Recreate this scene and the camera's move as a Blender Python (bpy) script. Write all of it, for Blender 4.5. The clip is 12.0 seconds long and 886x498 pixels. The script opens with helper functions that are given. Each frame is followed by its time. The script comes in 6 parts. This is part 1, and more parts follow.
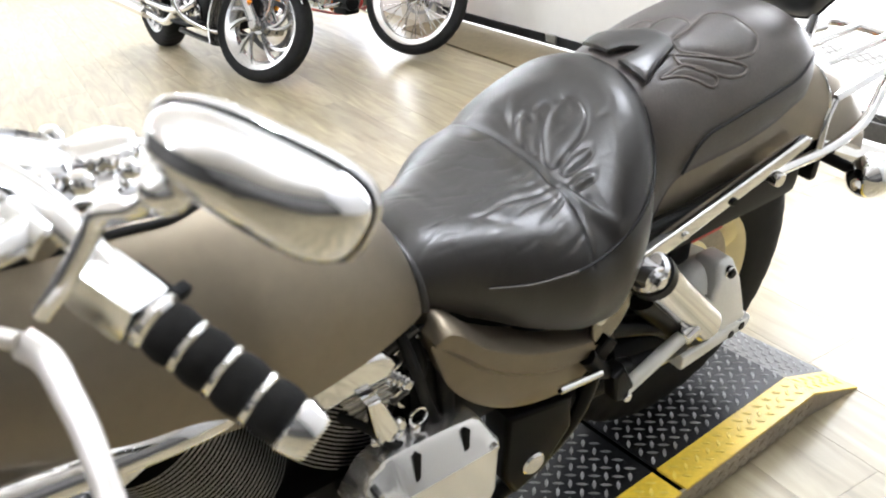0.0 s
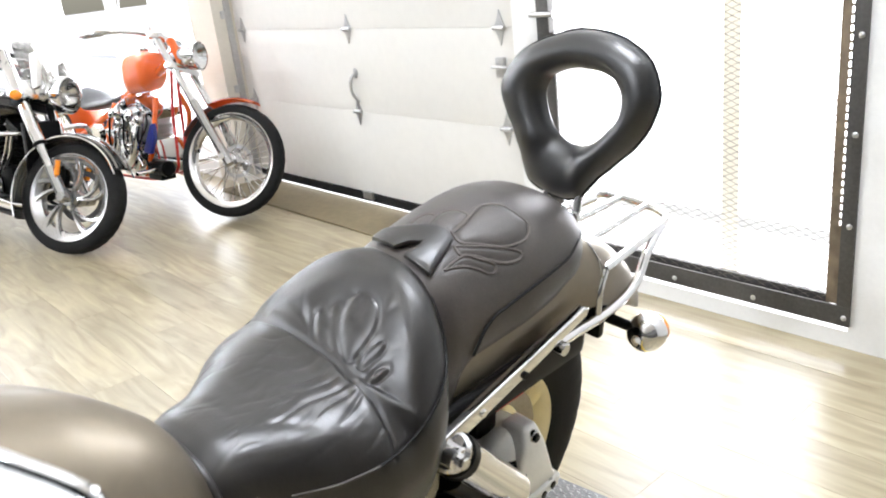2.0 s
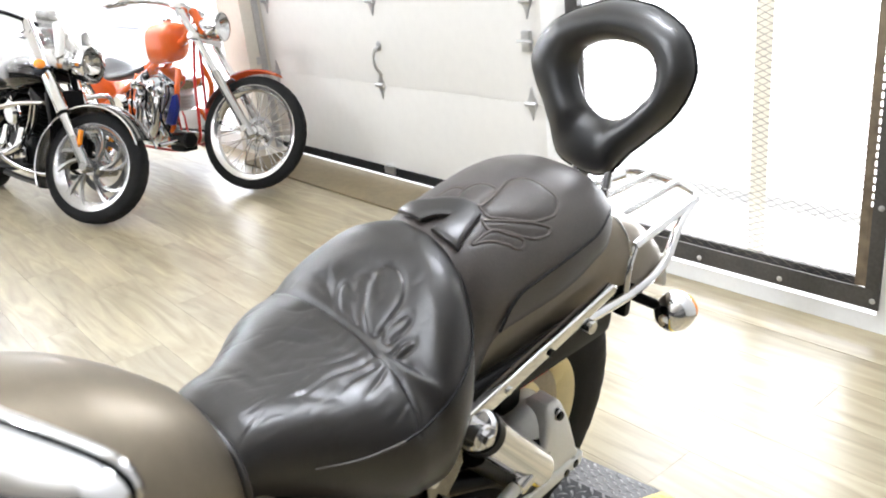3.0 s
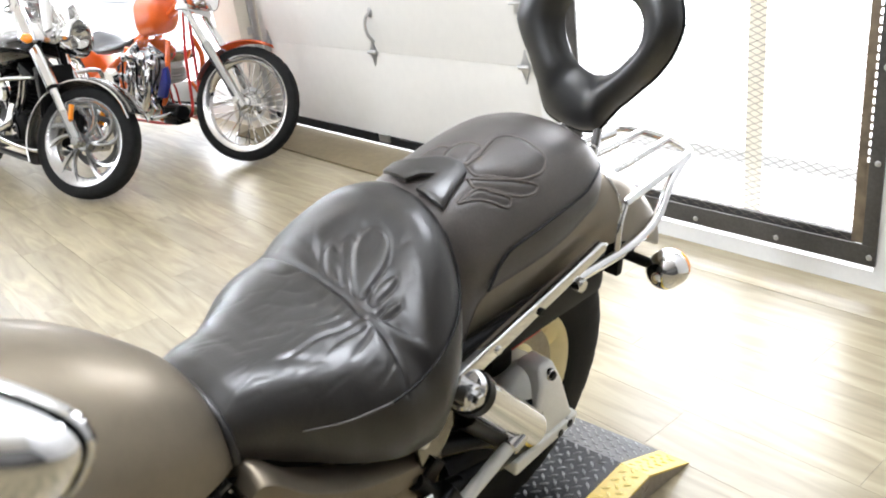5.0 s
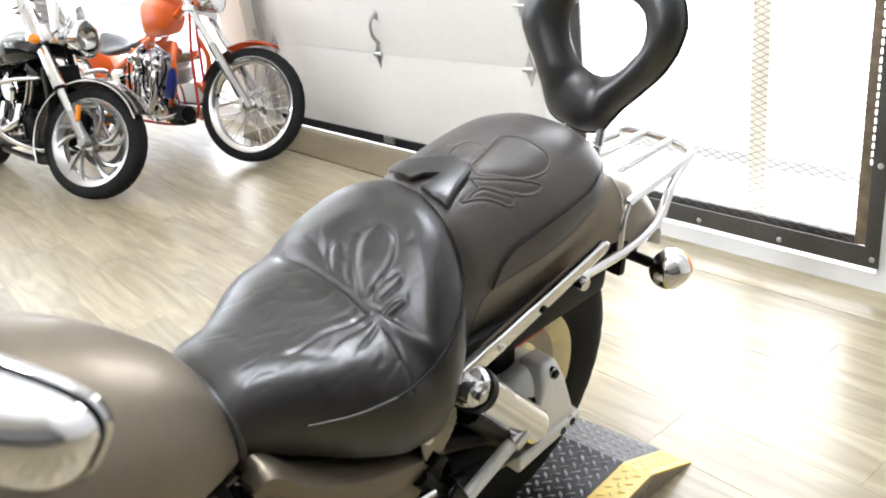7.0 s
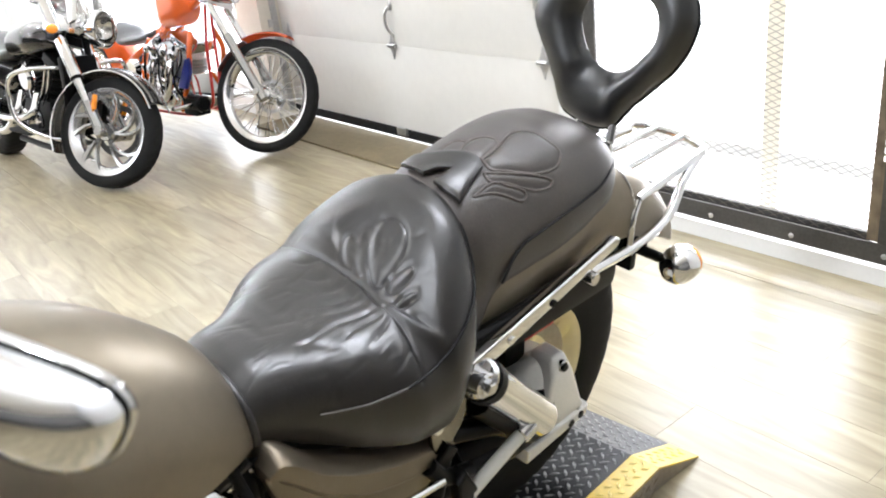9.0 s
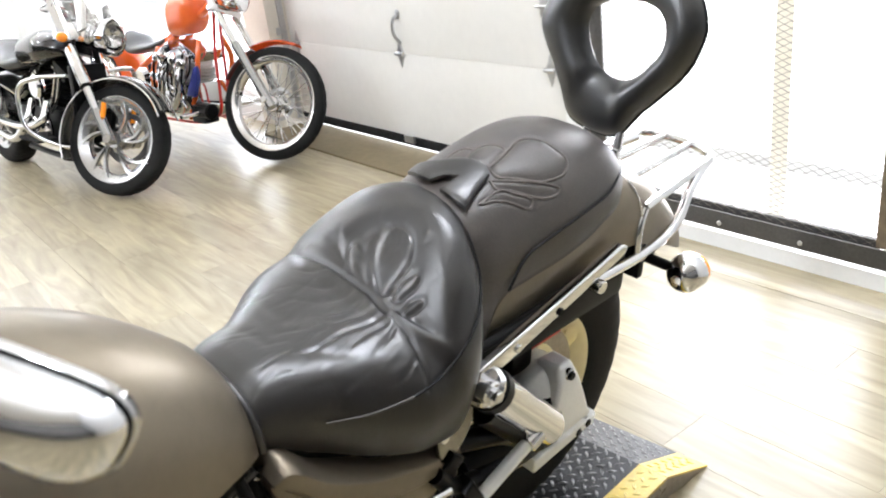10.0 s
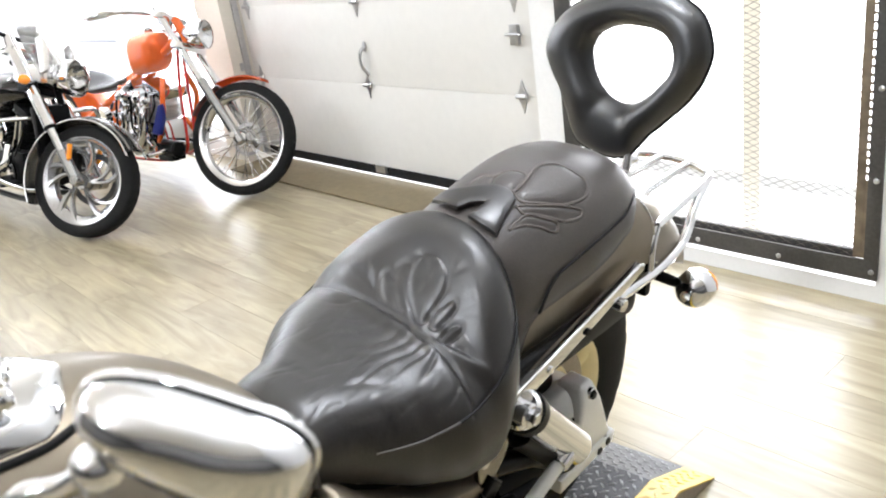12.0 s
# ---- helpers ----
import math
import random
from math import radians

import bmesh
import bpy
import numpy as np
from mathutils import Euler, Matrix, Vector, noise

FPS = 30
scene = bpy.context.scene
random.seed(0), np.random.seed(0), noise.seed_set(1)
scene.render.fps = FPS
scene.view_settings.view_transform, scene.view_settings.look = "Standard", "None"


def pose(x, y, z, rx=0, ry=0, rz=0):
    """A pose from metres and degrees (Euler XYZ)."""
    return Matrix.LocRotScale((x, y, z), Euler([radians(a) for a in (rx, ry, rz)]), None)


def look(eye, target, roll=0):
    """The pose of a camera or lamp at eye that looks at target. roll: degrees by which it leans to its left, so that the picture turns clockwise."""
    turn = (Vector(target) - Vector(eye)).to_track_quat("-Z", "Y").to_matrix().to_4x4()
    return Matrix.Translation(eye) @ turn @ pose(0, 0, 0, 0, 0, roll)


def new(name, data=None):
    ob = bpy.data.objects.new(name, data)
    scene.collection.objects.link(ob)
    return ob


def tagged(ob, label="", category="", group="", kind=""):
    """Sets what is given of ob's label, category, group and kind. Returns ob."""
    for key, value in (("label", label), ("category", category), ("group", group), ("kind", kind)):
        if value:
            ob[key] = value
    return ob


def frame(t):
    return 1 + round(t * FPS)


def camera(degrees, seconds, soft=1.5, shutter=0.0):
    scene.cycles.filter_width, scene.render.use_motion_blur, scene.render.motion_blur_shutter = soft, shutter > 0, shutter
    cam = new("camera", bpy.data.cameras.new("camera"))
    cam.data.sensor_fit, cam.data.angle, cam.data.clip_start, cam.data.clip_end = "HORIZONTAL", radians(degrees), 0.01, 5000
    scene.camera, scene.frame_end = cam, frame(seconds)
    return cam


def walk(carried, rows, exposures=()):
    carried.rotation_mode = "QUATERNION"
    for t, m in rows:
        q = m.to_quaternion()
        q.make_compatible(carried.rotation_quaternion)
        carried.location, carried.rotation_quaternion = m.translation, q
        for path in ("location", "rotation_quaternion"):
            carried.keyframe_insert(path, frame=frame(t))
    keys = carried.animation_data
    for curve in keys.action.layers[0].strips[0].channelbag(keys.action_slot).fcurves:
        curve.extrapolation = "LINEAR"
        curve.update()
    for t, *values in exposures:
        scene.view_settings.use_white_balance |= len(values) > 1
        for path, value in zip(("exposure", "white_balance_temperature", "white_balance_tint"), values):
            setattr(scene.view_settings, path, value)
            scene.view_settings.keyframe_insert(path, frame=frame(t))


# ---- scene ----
cam = camera(57.0, 12.0, soft=1.9)
cam.data.dof.use_dof, cam.data.dof.focus_distance, cam.data.dof.aperture_fstop = True, 2.6, 8.0
PATH = [
    (0.0, -0.3297, 1.0206, 1.2825, 64.17, -28.27, -7.57),
    (0.5, -0.3189, 1.0411, 1.3120, 59.37, -25.89, -7.04),
    (0.7, -0.3073, 1.0566, 1.3298, 56.78, -25.18, -6.89),
    (1.0, -0.3032, 1.0728, 1.3416, 53.89, -22.94, -7.01),
    (1.2, -0.2890, 1.0777, 1.3620, 52.71, -20.81, -7.37),
    (1.5, -0.2813, 1.0695, 1.3693, 52.10, -20.33, -7.28),
    (1.7, -0.2817, 1.0780, 1.3675, 51.29, -20.66, -6.35),
    (2.0, -0.2889, 1.0764, 1.3633, 50.68, -20.00, -6.59),
    (2.5, -0.2975, 1.0779, 1.3562, 50.62, -21.26, -6.17),
    (3.0, -0.3132, 1.0781, 1.3534, 52.24, -21.50, -6.20),
    (3.5, -0.3157, 1.0862, 1.3386, 52.41, -23.75, -5.82),
    (5.5, -0.3035, 1.0982, 1.3302, 52.57, -23.42, -7.86),
    (6.0, -0.2998, 1.0884, 1.3324, 52.93, -23.24, -7.09),
    (6.5, -0.2965, 1.0891, 1.3318, 52.99, -23.64, -7.49),
    (7.0, -0.2955, 1.0874, 1.3306, 52.84, -23.34, -7.45),
    (9.0, -0.2834, 1.0796, 1.3403, 53.83, -23.83, -7.26),
    (9.5, -0.2905, 1.0850, 1.3329, 53.95, -24.08, -7.21),
    (10.0, -0.2845, 1.0825, 1.3399, 54.33, -23.25, -7.41),
    (10.5, -0.2903, 1.0844, 1.3361, 53.66, -23.30, -7.13),
    (11.0, -0.2968, 1.1043, 1.3420, 51.37, -22.85, -8.36),
    (11.2, -0.3189, 1.1143, 1.3315, 50.14, -22.94, -7.70),
    (11.5, -0.3168, 1.0610, 1.3566, 51.06, -22.21, -7.11),
    (11.7, -0.3304, 1.0357, 1.3471, 51.32, -22.30, -6.31),
    (12.0, -0.3460, 0.9906, 1.3577, 50.74, -21.74, -8.54),
]
walk(cam, [(t, pose(x, y, z, 90 + pitch, 0, yaw) @ pose(0, 0, 0, 0, 0, roll)) for t, x, y, z, yaw, pitch, roll in PATH],
     [(t, stops, 6330, 14) for t, stops in ((0.0, 0.3), (1.0, 0.2), (2.0, 0.22), (3.0, 0.17), (5.5, 0.12), (7.0, 0.13), (9.0, 0.15), (10.5, 0.17), (12.0, 0.15))])

# ---- world and lamps ----
world = bpy.data.worlds.new("world")
scene.world = world
world.use_nodes = True
wn = world.node_tree.nodes
sky = wn.new("ShaderNodeTexSky")
sky.sky_type, sky.sun_disc = "NISHITA", False
sky.sun_elevation, sky.sun_rotation = radians(42), radians(25)
world.node_tree.links.new(sky.outputs[0], wn["Background"].inputs[0])
wn["Background"].inputs[1].default_value = 0.12
LAMP_POWER = 196.0


def lamp(name, kind, power, m, size=1.0, size_y=None, color=(1, 1, 1)):
    data = bpy.data.lights.new(name, kind)
    data.energy, data.color = power, color
    if kind == "AREA":
        data.size = size
        if size_y:
            data.shape, data.size_y = "RECTANGLE", size_y
    ob = new(name, data)
    ob.matrix_world = m
    return ob


# ---- materials ----
def material(name, color, rough=0.5, metal=0.0, coat=0.0, bump=0.0, scale=40.0, vary=0.1, spec=0.5, transmission=0.0, emit=None, strength=0.0, detail=6.0, wear=0.0, island=0.0, sheen=0.0):
    mat = bpy.data.materials.new(name)
    mat.use_nodes = True
    nt = mat.node_tree
    b = nt.nodes["Principled BSDF"]
    b.inputs["Base Color"].default_value = (*color, 1)
    b.inputs["Roughness"].default_value, b.inputs["Metallic"].default_value = rough, metal
    b.inputs["Coat Weight"].default_value, b.inputs["Coat Roughness"].default_value = coat, 0.04
    b.inputs["Specular IOR Level"].default_value = spec
    b.inputs["Transmission Weight"].default_value = transmission
    b.inputs["Sheen Weight"].default_value, b.inputs["Sheen Roughness"].default_value = sheen, 0.35
    if emit:
        b.inputs["Emission Color"].default_value, b.inputs["Emission Strength"].default_value = (*emit, 1), strength
    if vary or bump or wear:
        tc = nt.nodes.new("ShaderNodeTexCoord")
        n1 = nt.nodes.new("ShaderNodeTexNoise")
        n1.inputs["Scale"].default_value, n1.inputs["Detail"].default_value = scale, detail
        nt.links.new(tc.outputs["Object"], n1.inputs["Vector"])
        n2 = nt.nodes.new("ShaderNodeTexNoise")
        n2.inputs["Scale"].default_value, n2.inputs["Detail"].default_value = scale * 0.07, 3
        nt.links.new(tc.outputs["Object"], n2.inputs["Vector"])
        if vary:
            add = nt.nodes.new("ShaderNodeMath")
            add.operation = "ADD"
            nt.links.new(n1.outputs[0], add.inputs[0])
            nt.links.new(n2.outputs[0], add.inputs[1])
            ramp = nt.nodes.new("ShaderNodeMapRange")
            ramp.inputs[1].default_value, ramp.inputs[2].default_value = 0.6, 1.4
            ramp.inputs[3].default_value, ramp.inputs[4].default_value = 1 - vary, 1 + vary
            nt.links.new(add.outputs[0], ramp.inputs[0])
            mul = nt.nodes.new("ShaderNodeVectorMath")
            mul.operation = "SCALE"
            mul.inputs[0].default_value = color
            nt.links.new(ramp.outputs[0], mul.inputs["Scale"])
            nt.links.new(mul.outputs[0], b.inputs["Base Color"])
            if island:
                info = nt.nodes.new("ShaderNodeObjectInfo")
                r2 = nt.nodes.new("ShaderNodeMapRange")
                r2.inputs[3].default_value, r2.inputs[4].default_value = 1 - island, 1 + island
                nt.links.new(info.outputs["Random"], r2.inputs[0])
                m2 = nt.nodes.new("ShaderNodeVectorMath")
                m2.operation = "SCALE"
                nt.links.new(mul.outputs[0], m2.inputs[0])
                nt.links.new(r2.outputs[0], m2.inputs["Scale"])
                nt.links.new(m2.outputs[0], b.inputs["Base Color"])
            if wear:
                rr = nt.nodes.new("ShaderNodeMapRange")
                rr.inputs[3].default_value, rr.inputs[4].default_value = max(0.02, rough - wear), min(1, rough + wear)
                nt.links.new(n2.outputs[0], rr.inputs[0])
                nt.links.new(rr.outputs[0], b.inputs["Roughness"])
        if bump:
            bp = nt.nodes.new("ShaderNodeBump")
            bp.inputs["Strength"].default_value, bp.inputs["Distance"].default_value = 1.0, bump
            nt.links.new(n1.outputs[0], bp.inputs["Height"])
            nt.links.new(bp.outputs[0], b.inputs["Normal"])
    return mat


PAINT = material("champagne_metallic_paint", (0.205, 0.173, 0.128), 0.43, 0.85, 0.12, scale=900, vary=0.06)
LEATHER = material("black_leather", (0.0060, 0.0046, 0.0038), 0.37, bump=0.00030, scale=260, vary=0.3, spec=0.8, wear=0.12)
VINYL = material("black_grained_vinyl", (0.005, 0.005, 0.0052), 0.38, bump=0.00015, scale=420, vary=0.15, spec=0.95)
CHROME = material("chrome", (0.77, 0.77, 0.78), 0.05, 1.0, vary=0.02, scale=30)
DULL_CHROME = material("brushed_chrome", (0.72, 0.72, 0.72), 0.2, 1.0, vary=0.05, scale=80)
CAST = material("pale_cast_housing", (0.82, 0.82, 0.80), 0.34, 0.2, 0.2, bump=0.0002, scale=160, vary=0.05)
ALU = material("cast_aluminium", (0.68, 0.68, 0.67), 0.36, 0.65, bump=0.0003, scale=200, vary=0.06)
SILVER = material("silver_wheel_paint", (0.66, 0.66, 0.66), 0.3, 0.6, 0.4, vary=0.04)
BLACK = material("black_engine_paint", (0.003, 0.003, 0.0032), 0.3, vary=0.2, spec=0.12)
PLASTIC = material("black_plastic", (0.003, 0.003, 0.0031), 0.4, vary=0.15, spec=0.08)
RUBBER = material("tyre_rubber", (0.009, 0.0088, 0.0086), 0.75, bump=0.0005, scale=150, vary=0.3, spec=0.2)
WORN = material("worn_brownish_black_vinyl", (0.037, 0.0290, 0.0245), 0.45, bump=0.0003, scale=300, vary=0.35, spec=0.85, wear=0.12, sheen=0.01)
GRIP = material("black_foam_grip", (0.006, 0.0055, 0.005), 0.75, bump=0.0008, scale=500, vary=0.2, spec=0.12)
AMBER = material("amber_lens", (0.9, 0.28, 0.02), 0.15, coat=0.5, vary=0.05)
RED = material("red_paint", (0.55, 0.03, 0.02), 0.35, vary=0.1)
ORANGE = material("orange_paint", (0.75, 0.13, 0.02), 0.22, 0.1, 0.8, vary=0.06, scale=300)
DARKPAINT = material("dark_grey_pearl_paint", (0.010, 0.0095, 0.0085), 0.12, 0.2, 0.6, vary=0.1, scale=600)
BLUE = material("blue_enamel", (0.02, 0.03, 0.2), 0.3, vary=0.1)
GLASS = material("clear_plastic", (0.80, 0.79, 0.77), 0.04, vary=0, transmission=1.0)
LENS = material("headlamp_lens", (0.7, 0.71, 0.72), 0.12, 0.95, 0.3, vary=0.25, scale=45)
WALL = material("white_wall_paint", (0.79, 0.788, 0.775), 0.75, bump=0.0006, scale=60, vary=0.04)
DOOR = material("off_white_steel_door", (0.72, 0.705, 0.665), 0.5, bump=0.0002, scale=300, vary=0.03)
BEIGE = material("beige_painted_jamb", (0.62, 0.58, 0.5), 0.6, vary=0.05)
STEEL = material("dark_steel_frame", (0.075, 0.072, 0.068), 0.5, 0.5, bump=0.0003, scale=90, vary=0.3)
WIRE = material("weathered_mesh_wire", (0.2, 0.18, 0.15), 0.55, 0.6, vary=0.25, scale=90)
ZINC = material("galvanised_steel", (0.5, 0.5, 0.5), 0.35, 0.9, vary=0.15, scale=60)
PLATE = material("black_tread_plate", (0.012, 0.0125, 0.014), 0.33, 0.2, bump=0.0003, scale=120, vary=0.4, wear=0.1, spec=0.4)
LUG = material("worn_tread_lugs", (0.2, 0.2, 0.2), 0.35, 0.6, vary=0.4, scale=60)
YELLOW = material("yellow_safety_paint", (0.72, 0.5, 0.035), 0.3, bump=0.0004, scale=80, vary=0.18, spec=0.9, wear=0.1)
YELLOW_LUG = material("worn_yellow_lugs", (0.78, 0.6, 0.12), 0.42, 0.1, vary=0.15)
TREAD_SIDE = material("bare_tread_plate", (0.34, 0.295, 0.235), 0.45, 0.35, bump=0.0003, scale=100, vary=0.2)
# tones for walls out of view, darkened so the bike's near side reflects less
DIMWALL = material("dark_unseen_wall", (0.07, 0.067, 0.063), 0.7, vary=0.1, scale=6)
GREYWALL = material("grey_unseen_wall", (0.17, 0.165, 0.16), 0.7, vary=0.1, scale=6)
CEILING = material("cream_ceiling", (0.82, 0.795, 0.75), 0.8, vary=0.03)
DAY = material("daylight_backdrop", (0.9, 0.9, 0.9), 0.9, vary=0, emit=(0.95, 0.98, 1.0), strength=5.6)
CONCRETE = material("pale_concrete", (0.8, 0.795, 0.78), 0.8, bump=0.001, scale=30, vary=0.12)


# ---- mesh helpers ----
def finish(bm, mat, smooth=True):
    me = bpy.data.meshes.new("mesh")
    bmesh.ops.recalc_face_normals(bm, faces=bm.faces)
    for f in bm.faces:
        f.smooth = smooth
    bm.to_mesh(me)
    bm.free()
    me.materials.append(mat)
    if smooth:
        me.set_sharp_from_angle(angle=radians(38))
    return me


def part(name, bm, mat, parent, label="", smooth=True):
    ob = new(name, finish(bm, mat, smooth))
    ob.parent = parent
    if label:
        ob["label"] = label
    return ob


def thing(name, label, category, m=None, group="", kind=""):
    ob = new(name)
    ob.matrix_world = m or Matrix()
    return tagged(ob, label, category, group, kind)


def solid(name, bm, mat, label, category, m=None, group="", kind="", smooth=False):
    ob = new(name, finish(bm, mat, smooth))
    if m:
        ob.matrix_world = m
    return tagged(ob, label, category, group, kind)


def curve1d(*keys):
    """A smooth function through (x, y) keys."""
    xs, ys = np.array([k[0] for k in keys], float), np.array([k[1] for k in keys], float)
    d = np.diff(ys) / np.diff(xs)
    m = np.empty(len(xs))
    m[0], m[-1] = d[0], d[-1]
    for i in range(1, len(xs) - 1):
        m[i] = 0 if d[i - 1] * d[i] <= 0 else 2 * d[i - 1] * d[i] / (d[i - 1] + d[i])

    def f(x):
        x = min(max(x, xs[0]), xs[-1])
        i = min(int(np.searchsorted(xs, x, side="right")) - 1, len(xs) - 2)
        h = xs[i + 1] - xs[i]
        t = (x - xs[i]) / h
        return float((2 * t**3 - 3 * t**2 + 1) * ys[i] + (t**3 - 2 * t**2 + t) * h * m[i] + (3 * t**2 - 2 * t**3) * ys[i + 1] + (t**3 - t**2) * h * m[i + 1])
    return f


def loft(rings, closed=True, caps=True, bm=None):
    bm = bm or bmesh.new()
    vs = [[bm.verts.new(p) for p in r] for r in rings]
    n = len(rings[0])
    for a, b in zip(vs, vs[1:]):
        for i in range(n if closed else n - 1):
            bm.faces.new((a[i], a[(i + 1) % n], b[(i + 1) % n], b[i]))
    if caps and closed:
        bm.faces.new(vs[0])
        bm.faces.new(vs[-1])
    return bm


def smooth_path(pts, n=6):
    pts = [Vector(p) for p in pts]
    if len(pts) < 3:
        return pts
    out = []
    ext = [2 * pts[0] - pts[1]] + pts + [2 * pts[-1] - pts[-2]]
    for i in range(1, len(ext) - 2):
        p0, p1, p2, p3 = ext[i - 1:i + 3]
        for k in range(n):
            t = k / n
            out.append(0.5 * (2 * p1 + (p2 - p0) * t + (2 * p0 - 5 * p1 + 4 * p2 - p3) * t * t + (3 * p1 - p0 - 3 * p2 + p3) * t**3))
    return out + [pts[-1]]


def tube(pts, r, segs=12, bm=None, n=6, flat=1.0):
    """A round bar through pts; r may be one radius or one at each end."""
    path = smooth_path(pts, n)
    r0, r1 = r if isinstance(r, tuple) else (r, r)
    rings, side = [], None
    for i, p in enumerate(path):
        d = (path[min(i + 1, len(path) - 1)] - path[max(i - 1, 0)]).normalized()
        if side is None:
            side = d.orthogonal().normalized()
        side = (side - d * side.dot(d)).normalized()
        up = d.cross(side)
        rad = r0 + (r1 - r0) * i / (len(path) - 1)
        rings.append([p + side * (rad * math.cos(a)) + up * (rad * flat * math.sin(a)) for a in (2 * math.pi * k / segs for k in range(segs))])
    return loft(rings, bm=bm)


def lathe(profile, segs=48, m=None, bm=None, close=False):
    """Turn (radius, height) points about local z."""
    bm = bm or bmesh.new()
    m = m or Matrix()
    rings = [[m @ Vector((r * math.cos(a), r * math.sin(a), z)) for r, z in profile] for a in (2 * math.pi * k / segs for k in range(segs))]
    vs = [[bm.verts.new(p) for p in r] for r in rings]
    n = len(profile)
    for i in range(segs):
        a, b = vs[i], vs[(i + 1) % segs]
        for k in range(n if close else n - 1):
            bm.faces.new((a[k], a[(k + 1) % n], b[(k + 1) % n], b[k]))
    bmesh.ops.remove_doubles(bm, verts=bm.verts, dist=1e-6)
    return bm


def along(a, b, x=None):
    """A pose at a whose z axis points to b."""
    a, b = Vector(a), Vector(b)
    q = (b - a).to_track_quat("Z", "Y" if x is None else x)
    return Matrix.Translation(a) @ q.to_matrix().to_4x4()


def rod(a, b, r, segs=16, bm=None, bevel=0.0):
    L = (Vector(b) - Vector(a)).length
    r0, r1 = r if isinstance(r, tuple) else (r, r)
    e = bevel or min(r0, r1) * 0.15
    return lathe([(0, 0), (r0 - e, 0), (r0, e), (r1, L - e), (r1 - e, L), (0, L)], segs, along(a, b), bm)


def box(x0, y0, z0, x1, y1, z1, bevel=0.0, m=None, bm=None, segs=2):
    b2 = bmesh.new()
    bmesh.ops.create_cube(b2, size=1)
    bmesh.ops.scale(b2, vec=(x1 - x0, y1 - y0, z1 - z0), verts=b2.verts)
    bmesh.ops.translate(b2, vec=((x0 + x1) / 2, (y0 + y1) / 2, (z0 + z1) / 2), verts=b2.verts)
    if bevel:
        bmesh.ops.bevel(b2, geom=b2.edges[:], offset=bevel, segments=segs, affect="EDGES", profile=0.7)
    if m:
        bmesh.ops.transform(b2, matrix=m, verts=b2.verts)
    if bm is None:
        return b2
    return merge(bm, b2)


def merge(bm, other):
    vmap = {v: bm.verts.new(v.co) for v in other.verts}
    for f in other.faces:
        bm.faces.new([vmap[v] for v in f.verts])
    other.free()
    return bm


def prism(poly, depth, m=None, bevel=0.0, bm=None):
    """A flat outline in local xy, thick along local z, with softened rims."""
    b2 = bmesh.new()
    f = b2.faces.new([b2.verts.new((x, y, 0)) for x, y in poly])
    r = bmesh.ops.extrude_face_region(b2, geom=[f])
    bmesh.ops.translate(b2, vec=(0, 0, depth), verts=[v for v in r["geom"] if isinstance(v, bmesh.types.BMVert)])
    if bevel:
        rim = [e for e in b2.edges if abs(e.verts[0].co.z - e.verts[1].co.z) < 1e-6]
        bmesh.ops.bevel(b2, geom=rim, offset=bevel, segments=3, affect="EDGES", profile=0.6)
    if m:
        bmesh.ops.transform(b2, matrix=m, verts=b2.verts)
    return b2 if bm is None else merge(bm, b2)


def moved(bm, m):
    bmesh.ops.transform(bm, matrix=m, verts=bm.verts)
    return bm


def ball(c, rx, ry, rz, m=None, bm=None, seg=20):
    b2 = bmesh.new()
    bmesh.ops.create_uvsphere(b2, u_segments=seg, v_segments=max(8, seg // 2), radius=1)
    bmesh.ops.scale(b2, vec=(rx, ry, rz), verts=b2.verts)
    if m:
        bmesh.ops.transform(b2, matrix=m, verts=b2.verts)
    bmesh.ops.translate(b2, vec=c, verts=b2.verts)
    return b2 if bm is None else merge(bm, b2)


def rounded(w, h, r, n=5):
    """A rounded rectangle's outline about the origin."""
    out = []
    for cx, cy, a0 in ((w / 2 - r, h / 2 - r, 0), (-w / 2 + r, h / 2 - r, 90), (-w / 2 + r, -h / 2 + r, 180), (w / 2 - r, -h / 2 + r, 270)):
        out += [(cx + r * math.cos(radians(a0 + 90 * k / n)), cy + r * math.sin(radians(a0 + 90 * k / n))) for k in range(n + 1)]
    return out


# ---- room ----
WALL_Y, DOOR_Y, CEIL = 3.555, 3.70, 4.2
X0, X1, Y0 = -13.0, 4.2, -8.0


def wall_block(name, x0, y0, z0, x1, y1, z1, label, mat=WALL):
    return solid(name, box(x0, y0, z0, x1, y1, z1), mat, label, "wall", kind="structure")


wall_block("wall_north_gate_side", -1.30, WALL_Y, 0, X1, WALL_Y + 0.3, CEIL, "smooth white painted wall beside the mesh gate")
wall_block("wall_north_pier", -2.705, WALL_Y, 0, -2.56, WALL_Y + 0.3, CEIL, "white painted pier between garage door and gate")
wall_block("wall_north_above_gate", -2.56, WALL_Y, 2.25, -1.30, WALL_Y + 0.3, CEIL, "white wall above the mesh gate")
wall_block("wall_north_below_gate", -2.56, WALL_Y, 0, -1.30, WALL_Y + 0.3, 0.06, "white sill wall below the mesh gate")
wall_block("wall_north_above_door", -5.37, WALL_Y, 2.42, -2.705, WALL_Y + 0.3, CEIL, "white wall above the garage door")
wall_block("wall_north_left_pier", -5.72, WALL_Y, 0, -5.37, WALL_Y + 0.3, CEIL, "beige painted pier beside the garage door", BEIGE)
wall_block("wall_north_above_window", -9.25, WALL_Y, 2.45, -5.72, WALL_Y + 0.3, CEIL, "white wall above the shop windows")
